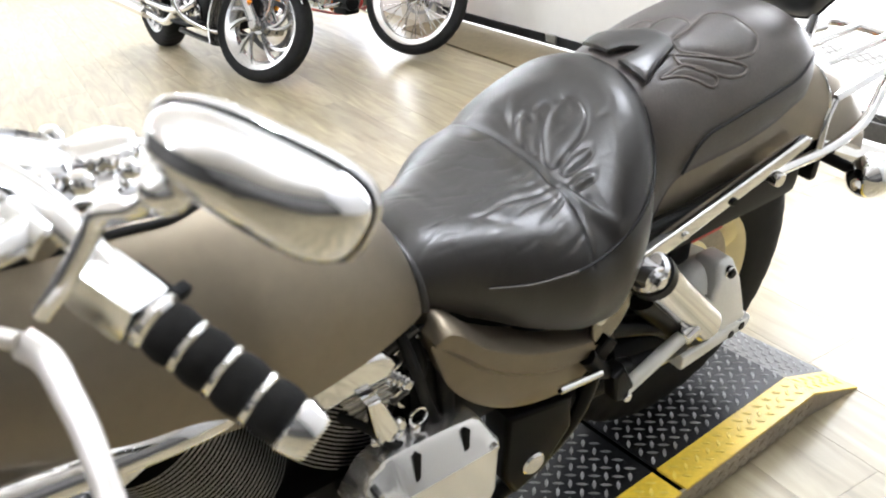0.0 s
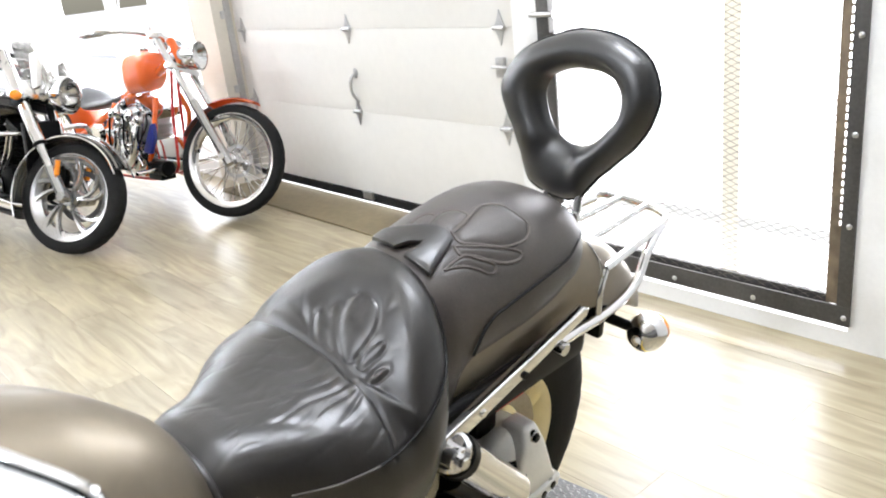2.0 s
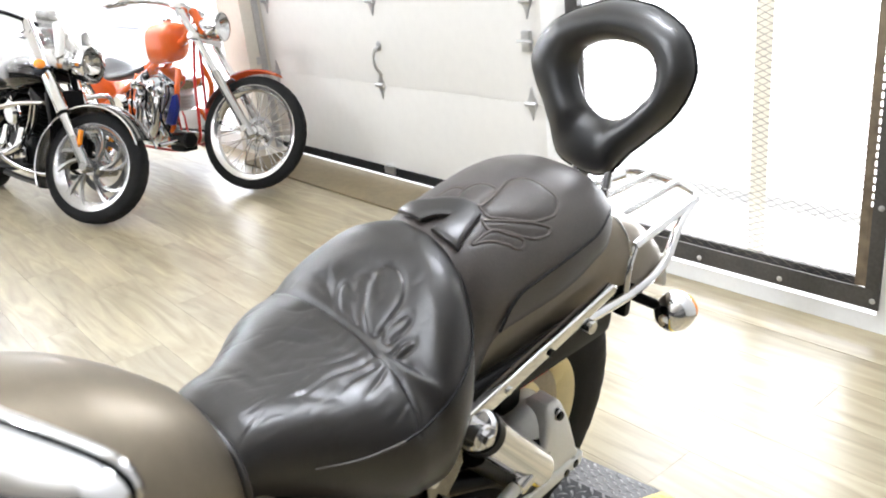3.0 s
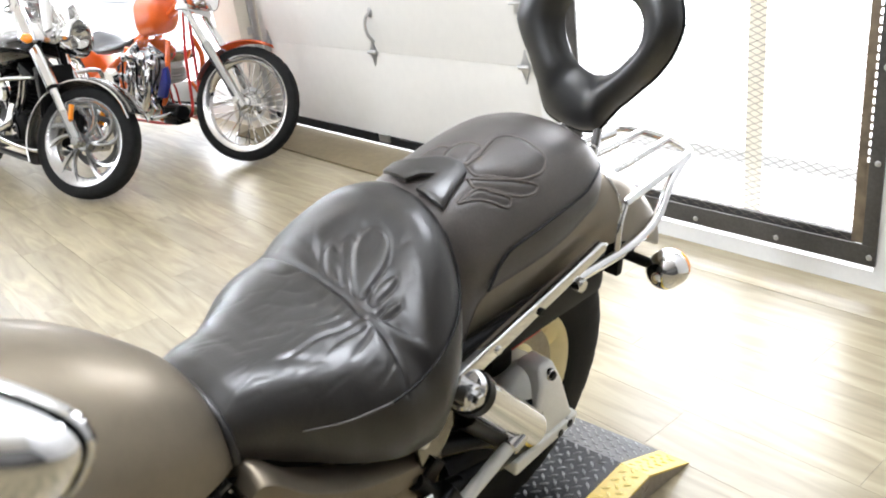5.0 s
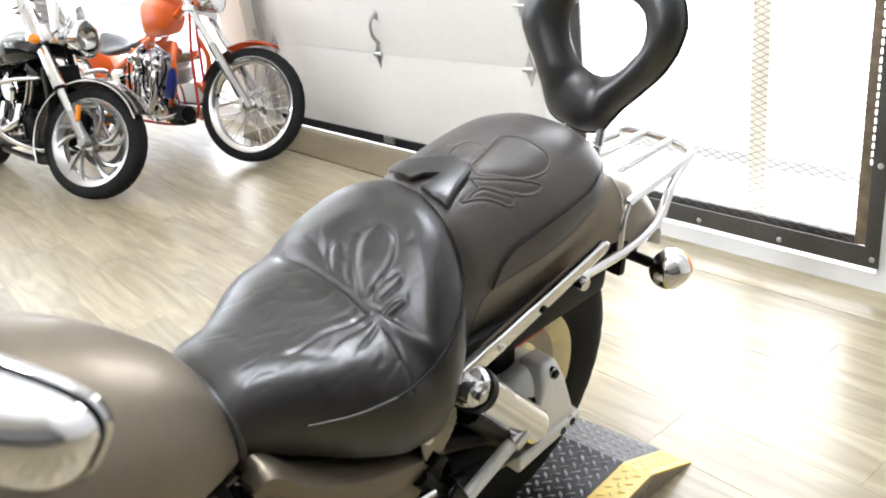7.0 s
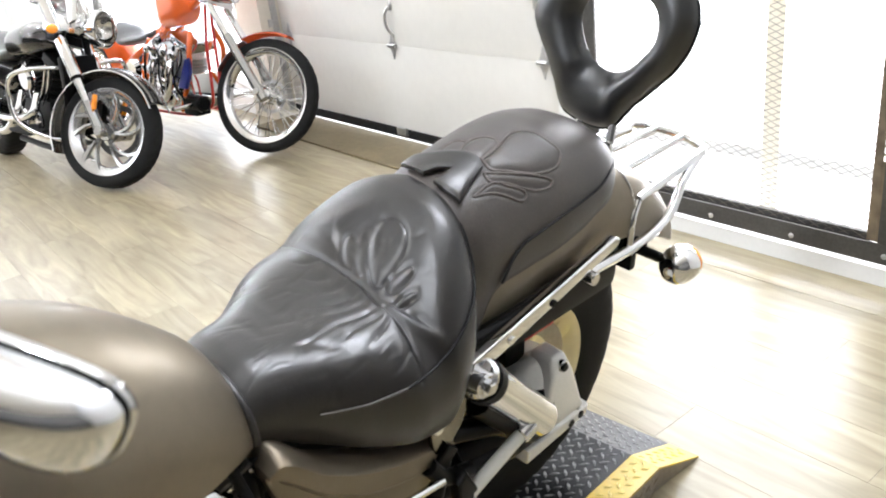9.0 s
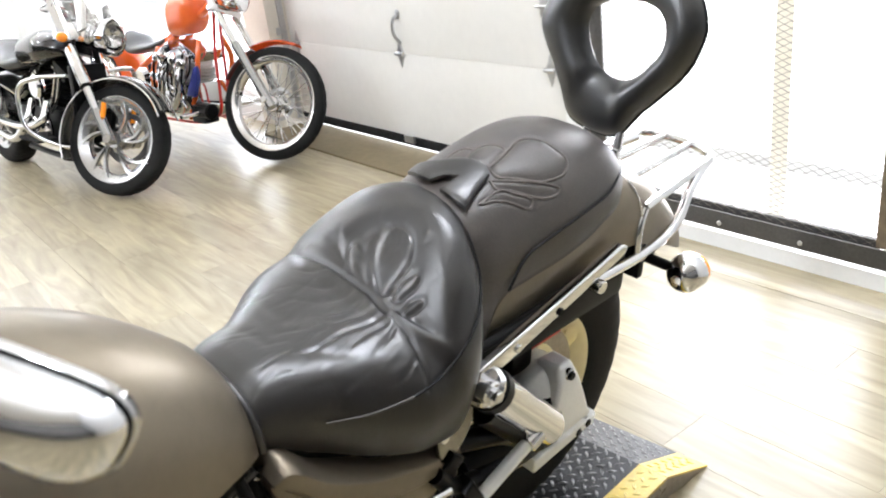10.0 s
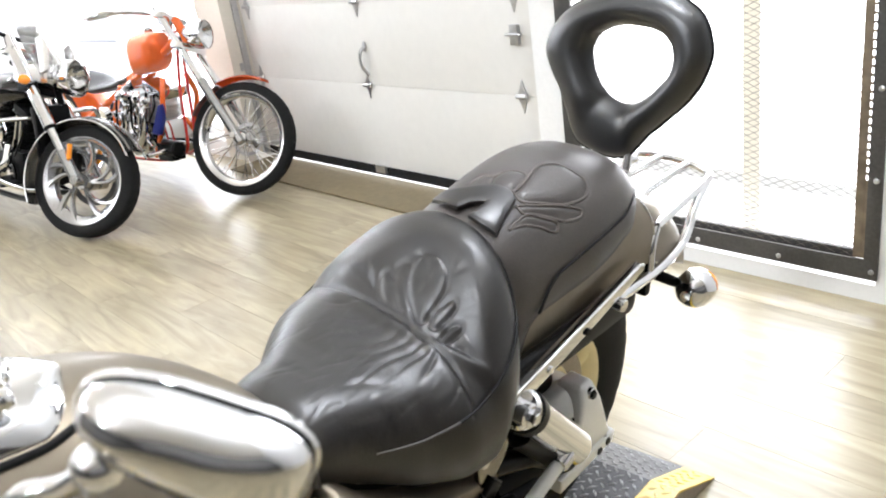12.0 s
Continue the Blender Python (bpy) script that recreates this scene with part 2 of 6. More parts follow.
wall_block("wall_north_below_window", -9.25, WALL_Y, 0, -5.72, WALL_Y + 0.3, 0.12, "low white sill wall below the shop windows")
wall_block("wall_north_far_end", X0, WALL_Y, 0, -9.25, WALL_Y + 0.3, CEIL, "white painted end of the wall")
wall_block("wall_west_low", X0 - 0.2, Y0, 0, X0, WALL_Y + 0.3, CEIL, "white painted far wall of the showroom")
# unseen closing walls; the added dark lower part cuts light reflected onto the bike
wall_block("wall_east", X1, Y0, 1.5, X1 + 0.2, WALL_Y + 0.3, CEIL, "unseen upper east wall, greyed to dim its reflection", GREYWALL)
wall_block("wall_east_dado", X1, Y0, 0, X1 + 0.2, WALL_Y + 0.3, 1.5, "unseen lower east wall, darkened to dim its reflection in the bike", DIMWALL)
wall_block("wall_south", X0 - 0.2, Y0 - 0.2, 0, X1 + 0.2, Y0, CEIL, "unseen back wall, darkened to dim its reflection", DIMWALL)
solid("ceiling", box(X0 - 0.2, Y0 - 0.2, CEIL, X1 + 0.2, WALL_Y + 0.3, CEIL + 0.2), CEILING, "plain cream showroom ceiling", "ceiling", kind="structure")

# daylight behind the openings
solid("backdrop", box(-16, 7.5, -1, 4, 7.6, 6), DAY, "overexposed daylight outside the openings", "backdrop", kind="structure")
solid("ground", box(-60, WALL_Y + 0.3, -0.12, 60, 60, -0.02), CONCRETE, "pale concrete apron outside the doors", "ground", kind="structure")

outside_sun = lamp("sun", "SUN", 5.0, look((4, 3.9, 6), (0, 3.8, 0)), color=(1, 0.96, 0.9))
outside_sun.data.angle = radians(0.5)

# ceiling lamps
for i, (x, y) in enumerate([(x, y) for y in (-4.4, -1.1, 2.2) for x in (-9.8, -7.2, -0.9)]):
    fixture = thing("ceiling_lamp", "white pendant globe lamp under the ceiling, switched on", "ceiling lamp", pose(x, y, CEIL), "showroom ceiling lamps")
    part("canopy", lathe([(0, -0.001), (0.06, -0.001), (0.055, -0.02), (0.012, -0.035), (0, -0.035)], 24), WALL, fixture)
    part("stem", rod((0, 0, -0.03), (0, 0, -0.40), 0.008, 12), WALL, fixture)
    part("globe_holder", lathe([(0, -0.38), (0.03, -0.38), (0.045, -0.41), (0.04, -0.415), (0, -0.40)], 20), WALL, fixture)
    lamp("ceiling_lamp_light", "POINT", LAMP_POWER, pose(x, y, CEIL - 0.51), color=(0.88, 0.943, 1.0)).data.shadow_soft_size = 0.09


# ---- garage door ----
def garage_door():
    door = thing("garage_door", "closed off-white sectional garage door with steel hinges", "garage door", kind="structure")
    zs = [0.085, 0.565, 1.018, 1.475, 1.935, 2.42]
    x0, x1 = -5.36, -2.71
    for a, b in zip(zs, zs[1:]):
        part("door_section", box(x0, DOOR_Y, a + 0.0005, x1, DOOR_Y + 0.045, b - 0.0005, 0.0016), DOOR, door)
    part("backing_sheet", box(x0, DOOR_Y + 0.046, 0.05, x1, DOOR_Y + 0.052, 2.42), DOOR, door)
    part("bottom_seal", box(x0, DOOR_Y - 0.012, 0.036, x1, DOOR_Y + 0.03, 0.088, 0.006), RUBBER, door, "black rubber bottom seal")

    def hinge(x, z, s=1.0):
        bm = prism([(-0.034 * s, 0), (-0.015, 0.036), (0, 0.078 * s), (0.015, 0.036), (0.034 * s, 0), (0.015, -0.036), (0, -0.078 * s), (-0.015, -0.036)], 0.006,
                   Matrix.Translation((x, DOOR_Y, z)) @ pose(0, 0, 0, 90, 0, 0), 0.001)
        rod((x - 0.035, DOOR_Y - 0.012, z), (x + 0.035, DOOR_Y - 0.012, z), 0.011, 10, bm)
        return part("hinge", bm, ZINC, door, "galvanised steel hinge plate")
    for z in zs[1:-1]:
        for x in (-5.27, -4.09, -2.92):
            hinge(x, z)
    handle = part("door_handle", tube([(-4.072, DOOR_Y - 0.004, 0.775), (-4.078, DOOR_Y - 0.026, 0.762), (-4.086, DOOR_Y - 0.036, 0.72), (-4.084, DOOR_Y - 0.032, 0.67), (-4.076, DOOR_Y - 0.012, 0.635), (-4.072, DOOR_Y - 0.004, 0.62)], 0.009, 10), ZINC, door, "grey steel pull handle")
    part("handle_foot", ball((-4.071, DOOR_Y - 0.004, 0.78), 0.02, 0.006, 0.028), ZINC, handle)
    part("slide_bolt", rod((-2.965, DOOR_Y - 0.03, 0.848), (-2.87, DOOR_Y - 0.03, 0.848), 0.007, 10), ZINC, door, "steel slide bolt")
    part("bolt_plate", box(-2.95, DOOR_Y - 0.02, 0.80, -2.90, DOOR_Y, 0.89, 0.004), ZINC, door)
    part("bottom_bracket", box(-4.13, DOOR_Y - 0.03, 0.055, -4.04, DOOR_Y - 0.012, 0.10, 0.003), ZINC, door)
    for x in (-5.375, -2.725):
        rail = part("track", box(x - 0.02, DOOR_Y - 0.06, 0.05, x + 0.02, DOOR_Y - 0.02, 2.42, 0.004), ZINC, door, "galvanised steel door track")
    for z in (0.62, 1.1, 1.7):
        part("track_bracket", box(-5.40, DOOR_Y - 0.09, z, -5.36, DOOR_Y - 0.02, z + 0.05, 0.004), ZINC, door)
    return door


garage_door()
solid("trim_door_threshold", box(-5.37, 3.37, 0.0, -2.705, DOOR_Y + 0.02, 0.012, 0.004), material("brown_worn_threshold", (0.155, 0.120, 0.062), 0.7, vary=0.2, scale=30, bump=0.0004), "worn brown threshold strip in the garage doorway", "threshold", kind="structure")

solid("trim_outer_sill", box(-5.37, DOOR_Y + 0.021, 0.0, -2.705, WALL_Y + 0.3, 0.008, 0.002), CONCRETE, "sunlit concrete sill outside the garage door", "sill", kind="structure")


# ---- mesh gate ----
RUST = material("rust_stained_steel", (0.19, 0.148, 0.10), 0.6, 0.4, vary=0.45, scale=25)


def mesh_gate():
    gate = thing("mesh_gate", "dark steel security gate with expanded metal mesh", "gate")
    x0, x1, z0, z1, y = -2.56, -1.292, 0.082, 2.25, WALL_Y - 0.012
    w, wr = 0.068, 0.044
    frame_bars = [(x0, z0, x1, z0 + w), (x0, z1 - w, x1, z1), (x0, z0 + w, x0 + 0.082, z1 - w), (x1 - wr, z0 + w, x1, z1 - w)]
    for a, b, c, d in frame_bars:
        part("frame_bar", box(a, y, b, c, y + 0.01, d, 0.002), STEEL, gate)
    # slotted inner post
    p0, p1 = x1 - wr - 0.040, x1 - wr - 0.013
    post = box(p0, y + 0.012, z0 + w, p1, y + 0.018, z1 - w, 0.001)
    box(p1 + 0.010, y + 0.012, z0 + w, p1 + 0.022, y + 0.018, z1 - w, 0.001, bm=post)
    for k in range(80):
        z = z0 + w + 0.026 * k
        box(p1, y + 0.013, z, p1 + 0.010, y + 0.017, z + (0.009 if k > 9 else 0.026), bm=post)
    part("inner_post", post, RUST, gate, "rust-stained slotted gate post", False)
    part("inner_rail", box(x0 + w - 0.02, y + 0.03, z0 + w - 0.02, p0 - 0.002, y + 0.05, z0 + w + 0.018, 0.003), STEEL, gate)
    # expanded metal: two families of thin strands
    bm = bmesh.new()
    a0, a1, b0, b1 = x0 + 0.072, p0 + 0.006, z0 + w, z1 - w
    pitch_x, pitch_z = 0.050, 0.023
    slope = pitch_z / pitch_x

    def strand(p, q, s):
        yy = y + 0.02 + s
        d = 0.001
        v = [bm.verts.new(c) for c in ((p[0], yy, p[1] - d), (p[0], yy, p[1] + d), (p[0], yy + 0.002, p[1]), (q[0], yy, q[1] - d), (q[0], yy, q[1] + d), (q[0], yy + 0.002, q[1]))]
        for i in range(3):
            j = (i + 1) % 3
            bm.faces.new((v[i], v[j], v[3 + j], v[3 + i]))
    W = a1 - a0
    n = int((b1 - b0 + W * slope) / pitch_z)
    for k in range(n + 1):
        c = b0 - W * slope + k * pitch_z
        for s, sign in ((0.0, 1), (0.0016, -1)):
            # z = c + slope * (x - a0), mirrored for the other family
            lo, hi = max(0.0, (b0 - c) / slope), min(W, (b1 - c) / slope)
            if hi - lo > 0.005:
                pa, pb = (a0 + lo, c + slope * lo), (a0 + hi, c + slope * hi)
                if sign < 0:
                    pa, pb = (a0 + W - lo, pa[1]), (a0 + W - hi, pb[1])
                strand(pa, pb, s)
    tagged(part("mesh_panel", bm, WIRE, gate, "expanded metal mesh", False), kind="stuff")
    for x in (-1.94, -1.622, -2.25):
        part("bolt", ball((x, y - 0.002, 0.106), 0.0095, 0.005, 0.0095), ZINC, gate, "round zinc bolt head")
    for z in (0.112, 0.425, 0.716, 1.008, 1.3, 1.6, 1.9):
        part("bolt", ball((-1.310, y - 0.002, z), 0.0095, 0.005, 0.0095), ZINC, gate, "round zinc bolt head")
    part("latch", box(-2.53, y - 0.03, 1.02, -2.47, y, 1.16, 0.004), STEEL, gate)
    part("latch_bolt", rod((-2.56, y - 0.035, 1.09), (-2.44, y - 0.035, 1.09), 0.011, 10), ZINC, gate)
    # glazed door outside the mesh
    door = thing("outer_door", "bright cream framed glass door behind the mesh gate", "door", kind="structure")
    CREAM = material("cream_door_paint", (0.84, 0.79, 0.67), 0.5, vary=0.06)
    for a, b, c, d in ((-1.90, 0.05, -1.83, 2.2), (-2.5, 0.25, -1.90, 0.30), (-1.83, 0.25, -1.32, 0.30)):
        part("door_frame", box(a, 3.80, b, c, 3.84, d, 0.004), CREAM if a == -1.90 else WALL, door)
    return gate


mesh_gate()

# shop windows west of the garage door
for i in range(2):
    x0 = -9.2 + i * 1.73
    win = thing("window_%d" % (i + 1), "tall shop window full of white daylight", "window", kind="structure")
    for a, b, c, d in ((x0, 0.12, x0 + 0.06, 2.45), (x0 + 1.67, 0.12, x0 + 1.73, 2.45), (x0 + 0.06, 0.12, x0 + 1.67, 0.18), (x0 + 0.06, 2.39, x0 + 1.67, 2.45)):
        part("window_frame", box(a, WALL_Y + 0.1, b, c, WALL_Y + 0.16, d, 0.004), WALL, win)
lamp("window_daylight", "AREA", 30, look((-7.5, WALL_Y + 0.2, 1.30), (-7.0, 0, 0.6)), 3.3, 2.1, (0.93, 0.97, 1.0))
lamp("gate_daylight", "AREA", 30, look((-1.93, WALL_Y + 0.2, 1.2), (-1.7, 0, 0.2)), 1.0, 2.0, (0.95, 0.98, 1.0))


# ---- wooden floor ----
FLOOR = bpy.data.materials.new("pale_wood_grain_vinyl")
FLOOR.use_nodes = True
nt = FLOOR.node_tree
b = nt.nodes["Principled BSDF"]
tc = nt.nodes.new("ShaderNodeTexCoord")
mp = nt.nodes.new("ShaderNodeMapping")
mp.inputs["Scale"].default_value = (0.8, 6, 1)
nz = nt.nodes.new("ShaderNodeTexNoise")
nz.inputs["Scale"].default_value, nz.inputs["Detail"].default_value, nz.inputs["Distortion"].default_value = 2.6, 6, 1.4
nb = nt.nodes.new("ShaderNodeTexNoise")
nb.inputs["Scale"].default_value, nb.inputs["Detail"].default_value = 1.7, 4
info = nt.nodes.new("ShaderNodeNewGeometry")
oinfo = nt.nodes.new("ShaderNodeObjectInfo")
rnd = nt.nodes.new("ShaderNodeMath")
rnd.operation = "ADD"
nt.links.new(info.outputs["Random Per Island"], rnd.inputs[0])
nt.links.new(oinfo.outputs["Random"], rnd.inputs[1])
frac = nt.nodes.new("ShaderNodeMath")
frac.operation = "FRACT"
nt.links.new(rnd.outputs[0], frac.inputs[0])
spread = nt.nodes.new("ShaderNodeMath")
spread.operation = "MULTIPLY"
spread.inputs[1].default_value = 37.0
nt.links.new(frac.outputs[0], spread.inputs[0])
cr = nt.nodes.new("ShaderNodeValToRGB")
cr.color_ramp.elements[0].position, cr.color_ramp.elements[0].color = 0.3, (0.235, 0.194, 0.120, 1)
cr.color_ramp.elements[1].position, cr.color_ramp.elements[1].color = 0.72, (0.400, 0.344, 0.226, 1)
off = nt.nodes.new("ShaderNodeVectorMath")
off.operation = "ADD"
nt.links.new(tc.outputs["Object"], off.inputs[0])
nt.links.new(spread.outputs[0], off.inputs[1])
nt.links.new(off.outputs[0], mp.inputs[0])
nt.links.new(mp.outputs[0], nz.inputs["Vector"])
nt.links.new(tc.outputs["Object"], nb.inputs["Vector"])
nt.links.new(nz.outputs[0], cr.inputs[0])
isl = nt.nodes.new("ShaderNodeMapRange")
isl.inputs[3].default_value, isl.inputs[4].default_value = 0.88, 1.08
nt.links.new(frac.outputs[0], isl.inputs[0])
sc1 = nt.nodes.new("ShaderNodeVectorMath")
sc1.operation = "SCALE"
nt.links.new(cr.outputs[0], sc1.inputs[0])
nt.links.new(isl.outputs[0], sc1.inputs["Scale"])
blot = nt.nodes.new("ShaderNodeMapRange")
blot.inputs[1].default_value, blot.inputs[2].default_value, blot.inputs[3].default_value, blot.inputs[4].default_value = 0.3, 0.7, 0.80, 1.12
nt.links.new(nb.outputs[0], blot.inputs[0])
sc2 = nt.nodes.new("ShaderNodeVectorMath")
sc2.operation = "SCALE"
nt.links.new(sc1.outputs[0], sc2.inputs[0])
nt.links.new(blot.outputs[0], sc2.inputs["Scale"])
nt.links.new(sc2.outputs[0], b.inputs["Base Color"])
rg = nt.nodes.new("ShaderNodeMapRange")
rg.inputs[3].default_value, rg.inputs[4].default_value = 0.26, 0.42
nt.links.new(nb.outputs[0], rg.inputs[0])
nt.links.new(rg.outputs[0], b.inputs["Roughness"])
bp = nt.nodes.new("ShaderNodeBump")
bp.inputs["Distance"].default_value, bp.inputs["Strength"].default_value = 0.0004, 0.6
nt.links.new(nz.outputs[0], bp.inputs["Height"])
nt.links.new(bp.outputs[0], b.inputs["Normal"])
b.inputs["Coat Weight"].default_value, b.inputs["Coat Roughness"].default_value = 0.2, 0.22
floor = solid("floor", box(X0, Y0, -0.1, X1, WALL_Y + 0.3, -0.003), material("dark_floor_joint", (0.22, 0.18, 0.11), 0.6, vary=0.1), "pale wood-grain vinyl plank showroom floor", "floor", kind="structure")


# ---- wheel platform ----
def platform():
    base = thing("wheel_platform", "low black tread-plate platform with yellow safety edge", "platform", pose(-1.30, 2.29, 0, 0, 0, 6.3))
    H, L, BACK = 0.077, 2.6, 0.85
    # top, in two lengths with a dark joint between them
    cuts = [0.0, -0.425, -1.35, -L]
    for a, b in zip(cuts, cuts[1:]):
        part("deck_plate", box(-BACK, b + 0.007, H - 0.006, -0.0, a - 0.007 if a else 0, H, 0.001), PLATE, base, smooth=False)
        part("edge_strip", box(0.0, b + 0.007, H - 0.006, 0.075, a - 0.007 if a else 0, H, 0.001), YELLOW, base, "yellow painted edge strip", False)
    # sloping long side and end ramp
    part("side_plate", prism([(0.075, H), (0.062, 0), (0.052, 0), (0.066, H - 0.004)], L, Matrix.Translation((0, 0, 0)) @ pose(0, 0, 0, 90, 0, 0)), TREAD_SIDE, base, "bare metal tread-plate side", False)
    RUN = 0.168
    for nm, xa, xb, mat in (("ramp_plate", -BACK, 0.0, PLATE), ("ramp_strip", 0.0, 0.075, YELLOW)):
        bm = bmesh.new()
        xe = xb + (0.006 if xb > 0 else 0)
        top = [(xa, 0, H), (xb, 0, H), (xe, RUN, 0.004), (xa, RUN, 0.004)]
        lo = [(x, y, z - 0.006 if z > 0.02 else 0) for x, y, z in top]
        va, vb = [bm.verts.new(p) for p in top], [bm.verts.new(p) for p in lo]
        bm.faces.new(va), bm.faces.new(vb)
        for i in range(4):
            bm.faces.new((va[i], va[(i + 1) % 4], vb[(i + 1) % 4], vb[i]))
        part(nm, bm, mat, base, "sloping end ramp", False)
    part("under_frame", box(-BACK, -L, 0, 0.045, 0, H - 0.04), BLACK, base, "dark underframe", False)
    cheek = bmesh.new()
    va = [cheek.verts.new(p) for p in ((0.075, 0, H), (0.062, 0, 0), (0.080, RUN, 0.0), (0.081, RUN, 0.004))]
    vb = [cheek.verts.new((x - 0.008, y, z)) for x, y, z in ((0.075, 0, H - 0.006), (0.062, 0, 0), (0.080, RUN - 0.01, 0.0), (0.081, RUN - 0.01, 0.002))]
    cheek.faces.new(va), cheek.faces.new(vb)
    for i in range(4):
        cheek.faces.new((va[i], va[(i + 1) % 4], vb[(i + 1) % 4], vb[i]))
    part("ramp_cheek", cheek, TREAD_SIDE, base, "", False)

    def lugs(name, x0, x1, y0, y1, mat, where, pitch=0.0235):
        bm = bmesh.new()
        span = int((x1 - x0 + y1 - y0) / pitch) + 2
        for i in range(-span, span):
            for j in range(-span, span):
                x, y = x0 + (i + j) * pitch * 0.7071, y0 + (i - j) * pitch * 0.7071
                if not (x0 + 0.007 < x < x1 - 0.007 and y0 + 0.007 < y < y1 - 0.007):
                    continue
                if name in ("deck_lug", "edge_lug") and abs(y + 0.425) < 0.016:
                    continue
                a = radians(45 if (i + j) % 2 else -45)
                c, s = math.cos(a), math.sin(a)
                top = None
                ring = [(0.0118, 0, 0), (0.004, 0.0021, 0.0018), (-0.004, 0.0021, 0.0018), (-0.0118, 0, 0), (-0.004, -0.0021, 0.0018), (0.004, -0.0021, 0.0018)]
                vs = [bm.verts.new(where(x + c * p - s * q, y + s * p + c * q, h)) for p, q, h in ring]
                bm.faces.new(vs)
                lo = [bm.verts.new(where(x + c * p * 1.12 - s * q * 1.7, y + s * p * 1.12 + c * q * 1.7, 0.0001)) for p, q, h in ring]
                for k in range(6):
                    bm.faces.new((lo[k], lo[(k + 1) % 6], vs[(k + 1) % 6], vs[k]))
        return tagged(part(name, bm, mat, base, "raised diamond lugs", False), kind="stuff")
    flat = lambda x, y, h: (x, y, H + h)
    k = math.hypot(RUN, H)
    ramp = lambda x, y, h: (x, y * RUN / k + h * H / k, H - y * (H - 0.004) / k + h)
    lugs("deck_lug", -BACK, -0.004, -L, 0, LUG, flat)
    lugs("edge_lug", 0.002, 0.075, -L, 0, YELLOW_LUG, flat)
    lugs("ramp_lug", -BACK, -0.004, 0, k, LUG, ramp)
    lugs("ramp_edge_lug", 0.002, 0.075, 0, k, YELLOW_LUG, ramp)
    side = lambda x, y, h: (0.0755 - x * 0.167 + h, y, H - x * 0.98)
    lugs("side_lug", 0.004, 0.078, -L, 0, TREAD_SIDE, side)


platform()

# ---- the motorcycle in front ----
BIKE = pose(-1.3623, 1.7172, 0.077, 0, 9.25, 4.79)
bike = thing("motorcycle", "champagne cruiser motorcycle with black two-up seat on a platform", "motorcycle", BIKE)


def step(a, b, x):
    t = min(max((x - a) / (b - a), 0), 1)
    return t * t * (3 - 2 * t)


def stroke_field(L, U, strokes):
    """Relief of stitched leather: every stroke is (points, closed, depth, width, swell); a swell below 0 lets it run out at its ends."""
    Z = np.zeros_like(L)
    for pts, closed, depth, width, swell in strokes:
        pts = [(p.x, p.y) for p in smooth_path([Vector((x, y, 0)) for x, y in (pts + pts[:1] if closed else pts)], 4)]
        D, S = np.full_like(L, 9.0), np.zeros_like(L)
        inside = np.zeros(L.shape, bool)
        for i, ((x0, y0), (x1, y1)) in enumerate(zip(pts, pts[1:])):
            dx, dy = x1 - x0, y1 - y0
            t = np.clip(((L - x0) * dx + (U - y0) * dy) / max(dx * dx + dy * dy, 1e-12), 0, 1)
            d = np.hypot(L - x0 - t * dx, U - y0 - t * dy)
            S = np.where(d < D, (i + t) / (len(pts) - 1), S)
            D = np.minimum(D, d)
            if closed and y0 != y1:
                inside ^= ((y0 > U) != (y1 > U)) & (L < x0 + (U - y0) / (y1 - y0) * dx)
        fade = np.clip(np.minimum(S / 0.12, (1 - S) / 0.5), 0, 1) if swell < 0 else 1.0
        Z -= depth * fade * np.exp(-(D / width) ** 2)
        if closed and swell:
            Z += np.where(inside, swell * (1 - np.exp(-(D / (0.008 if width < 0.01 else 0.028)) ** 2)), 0)
    return Z


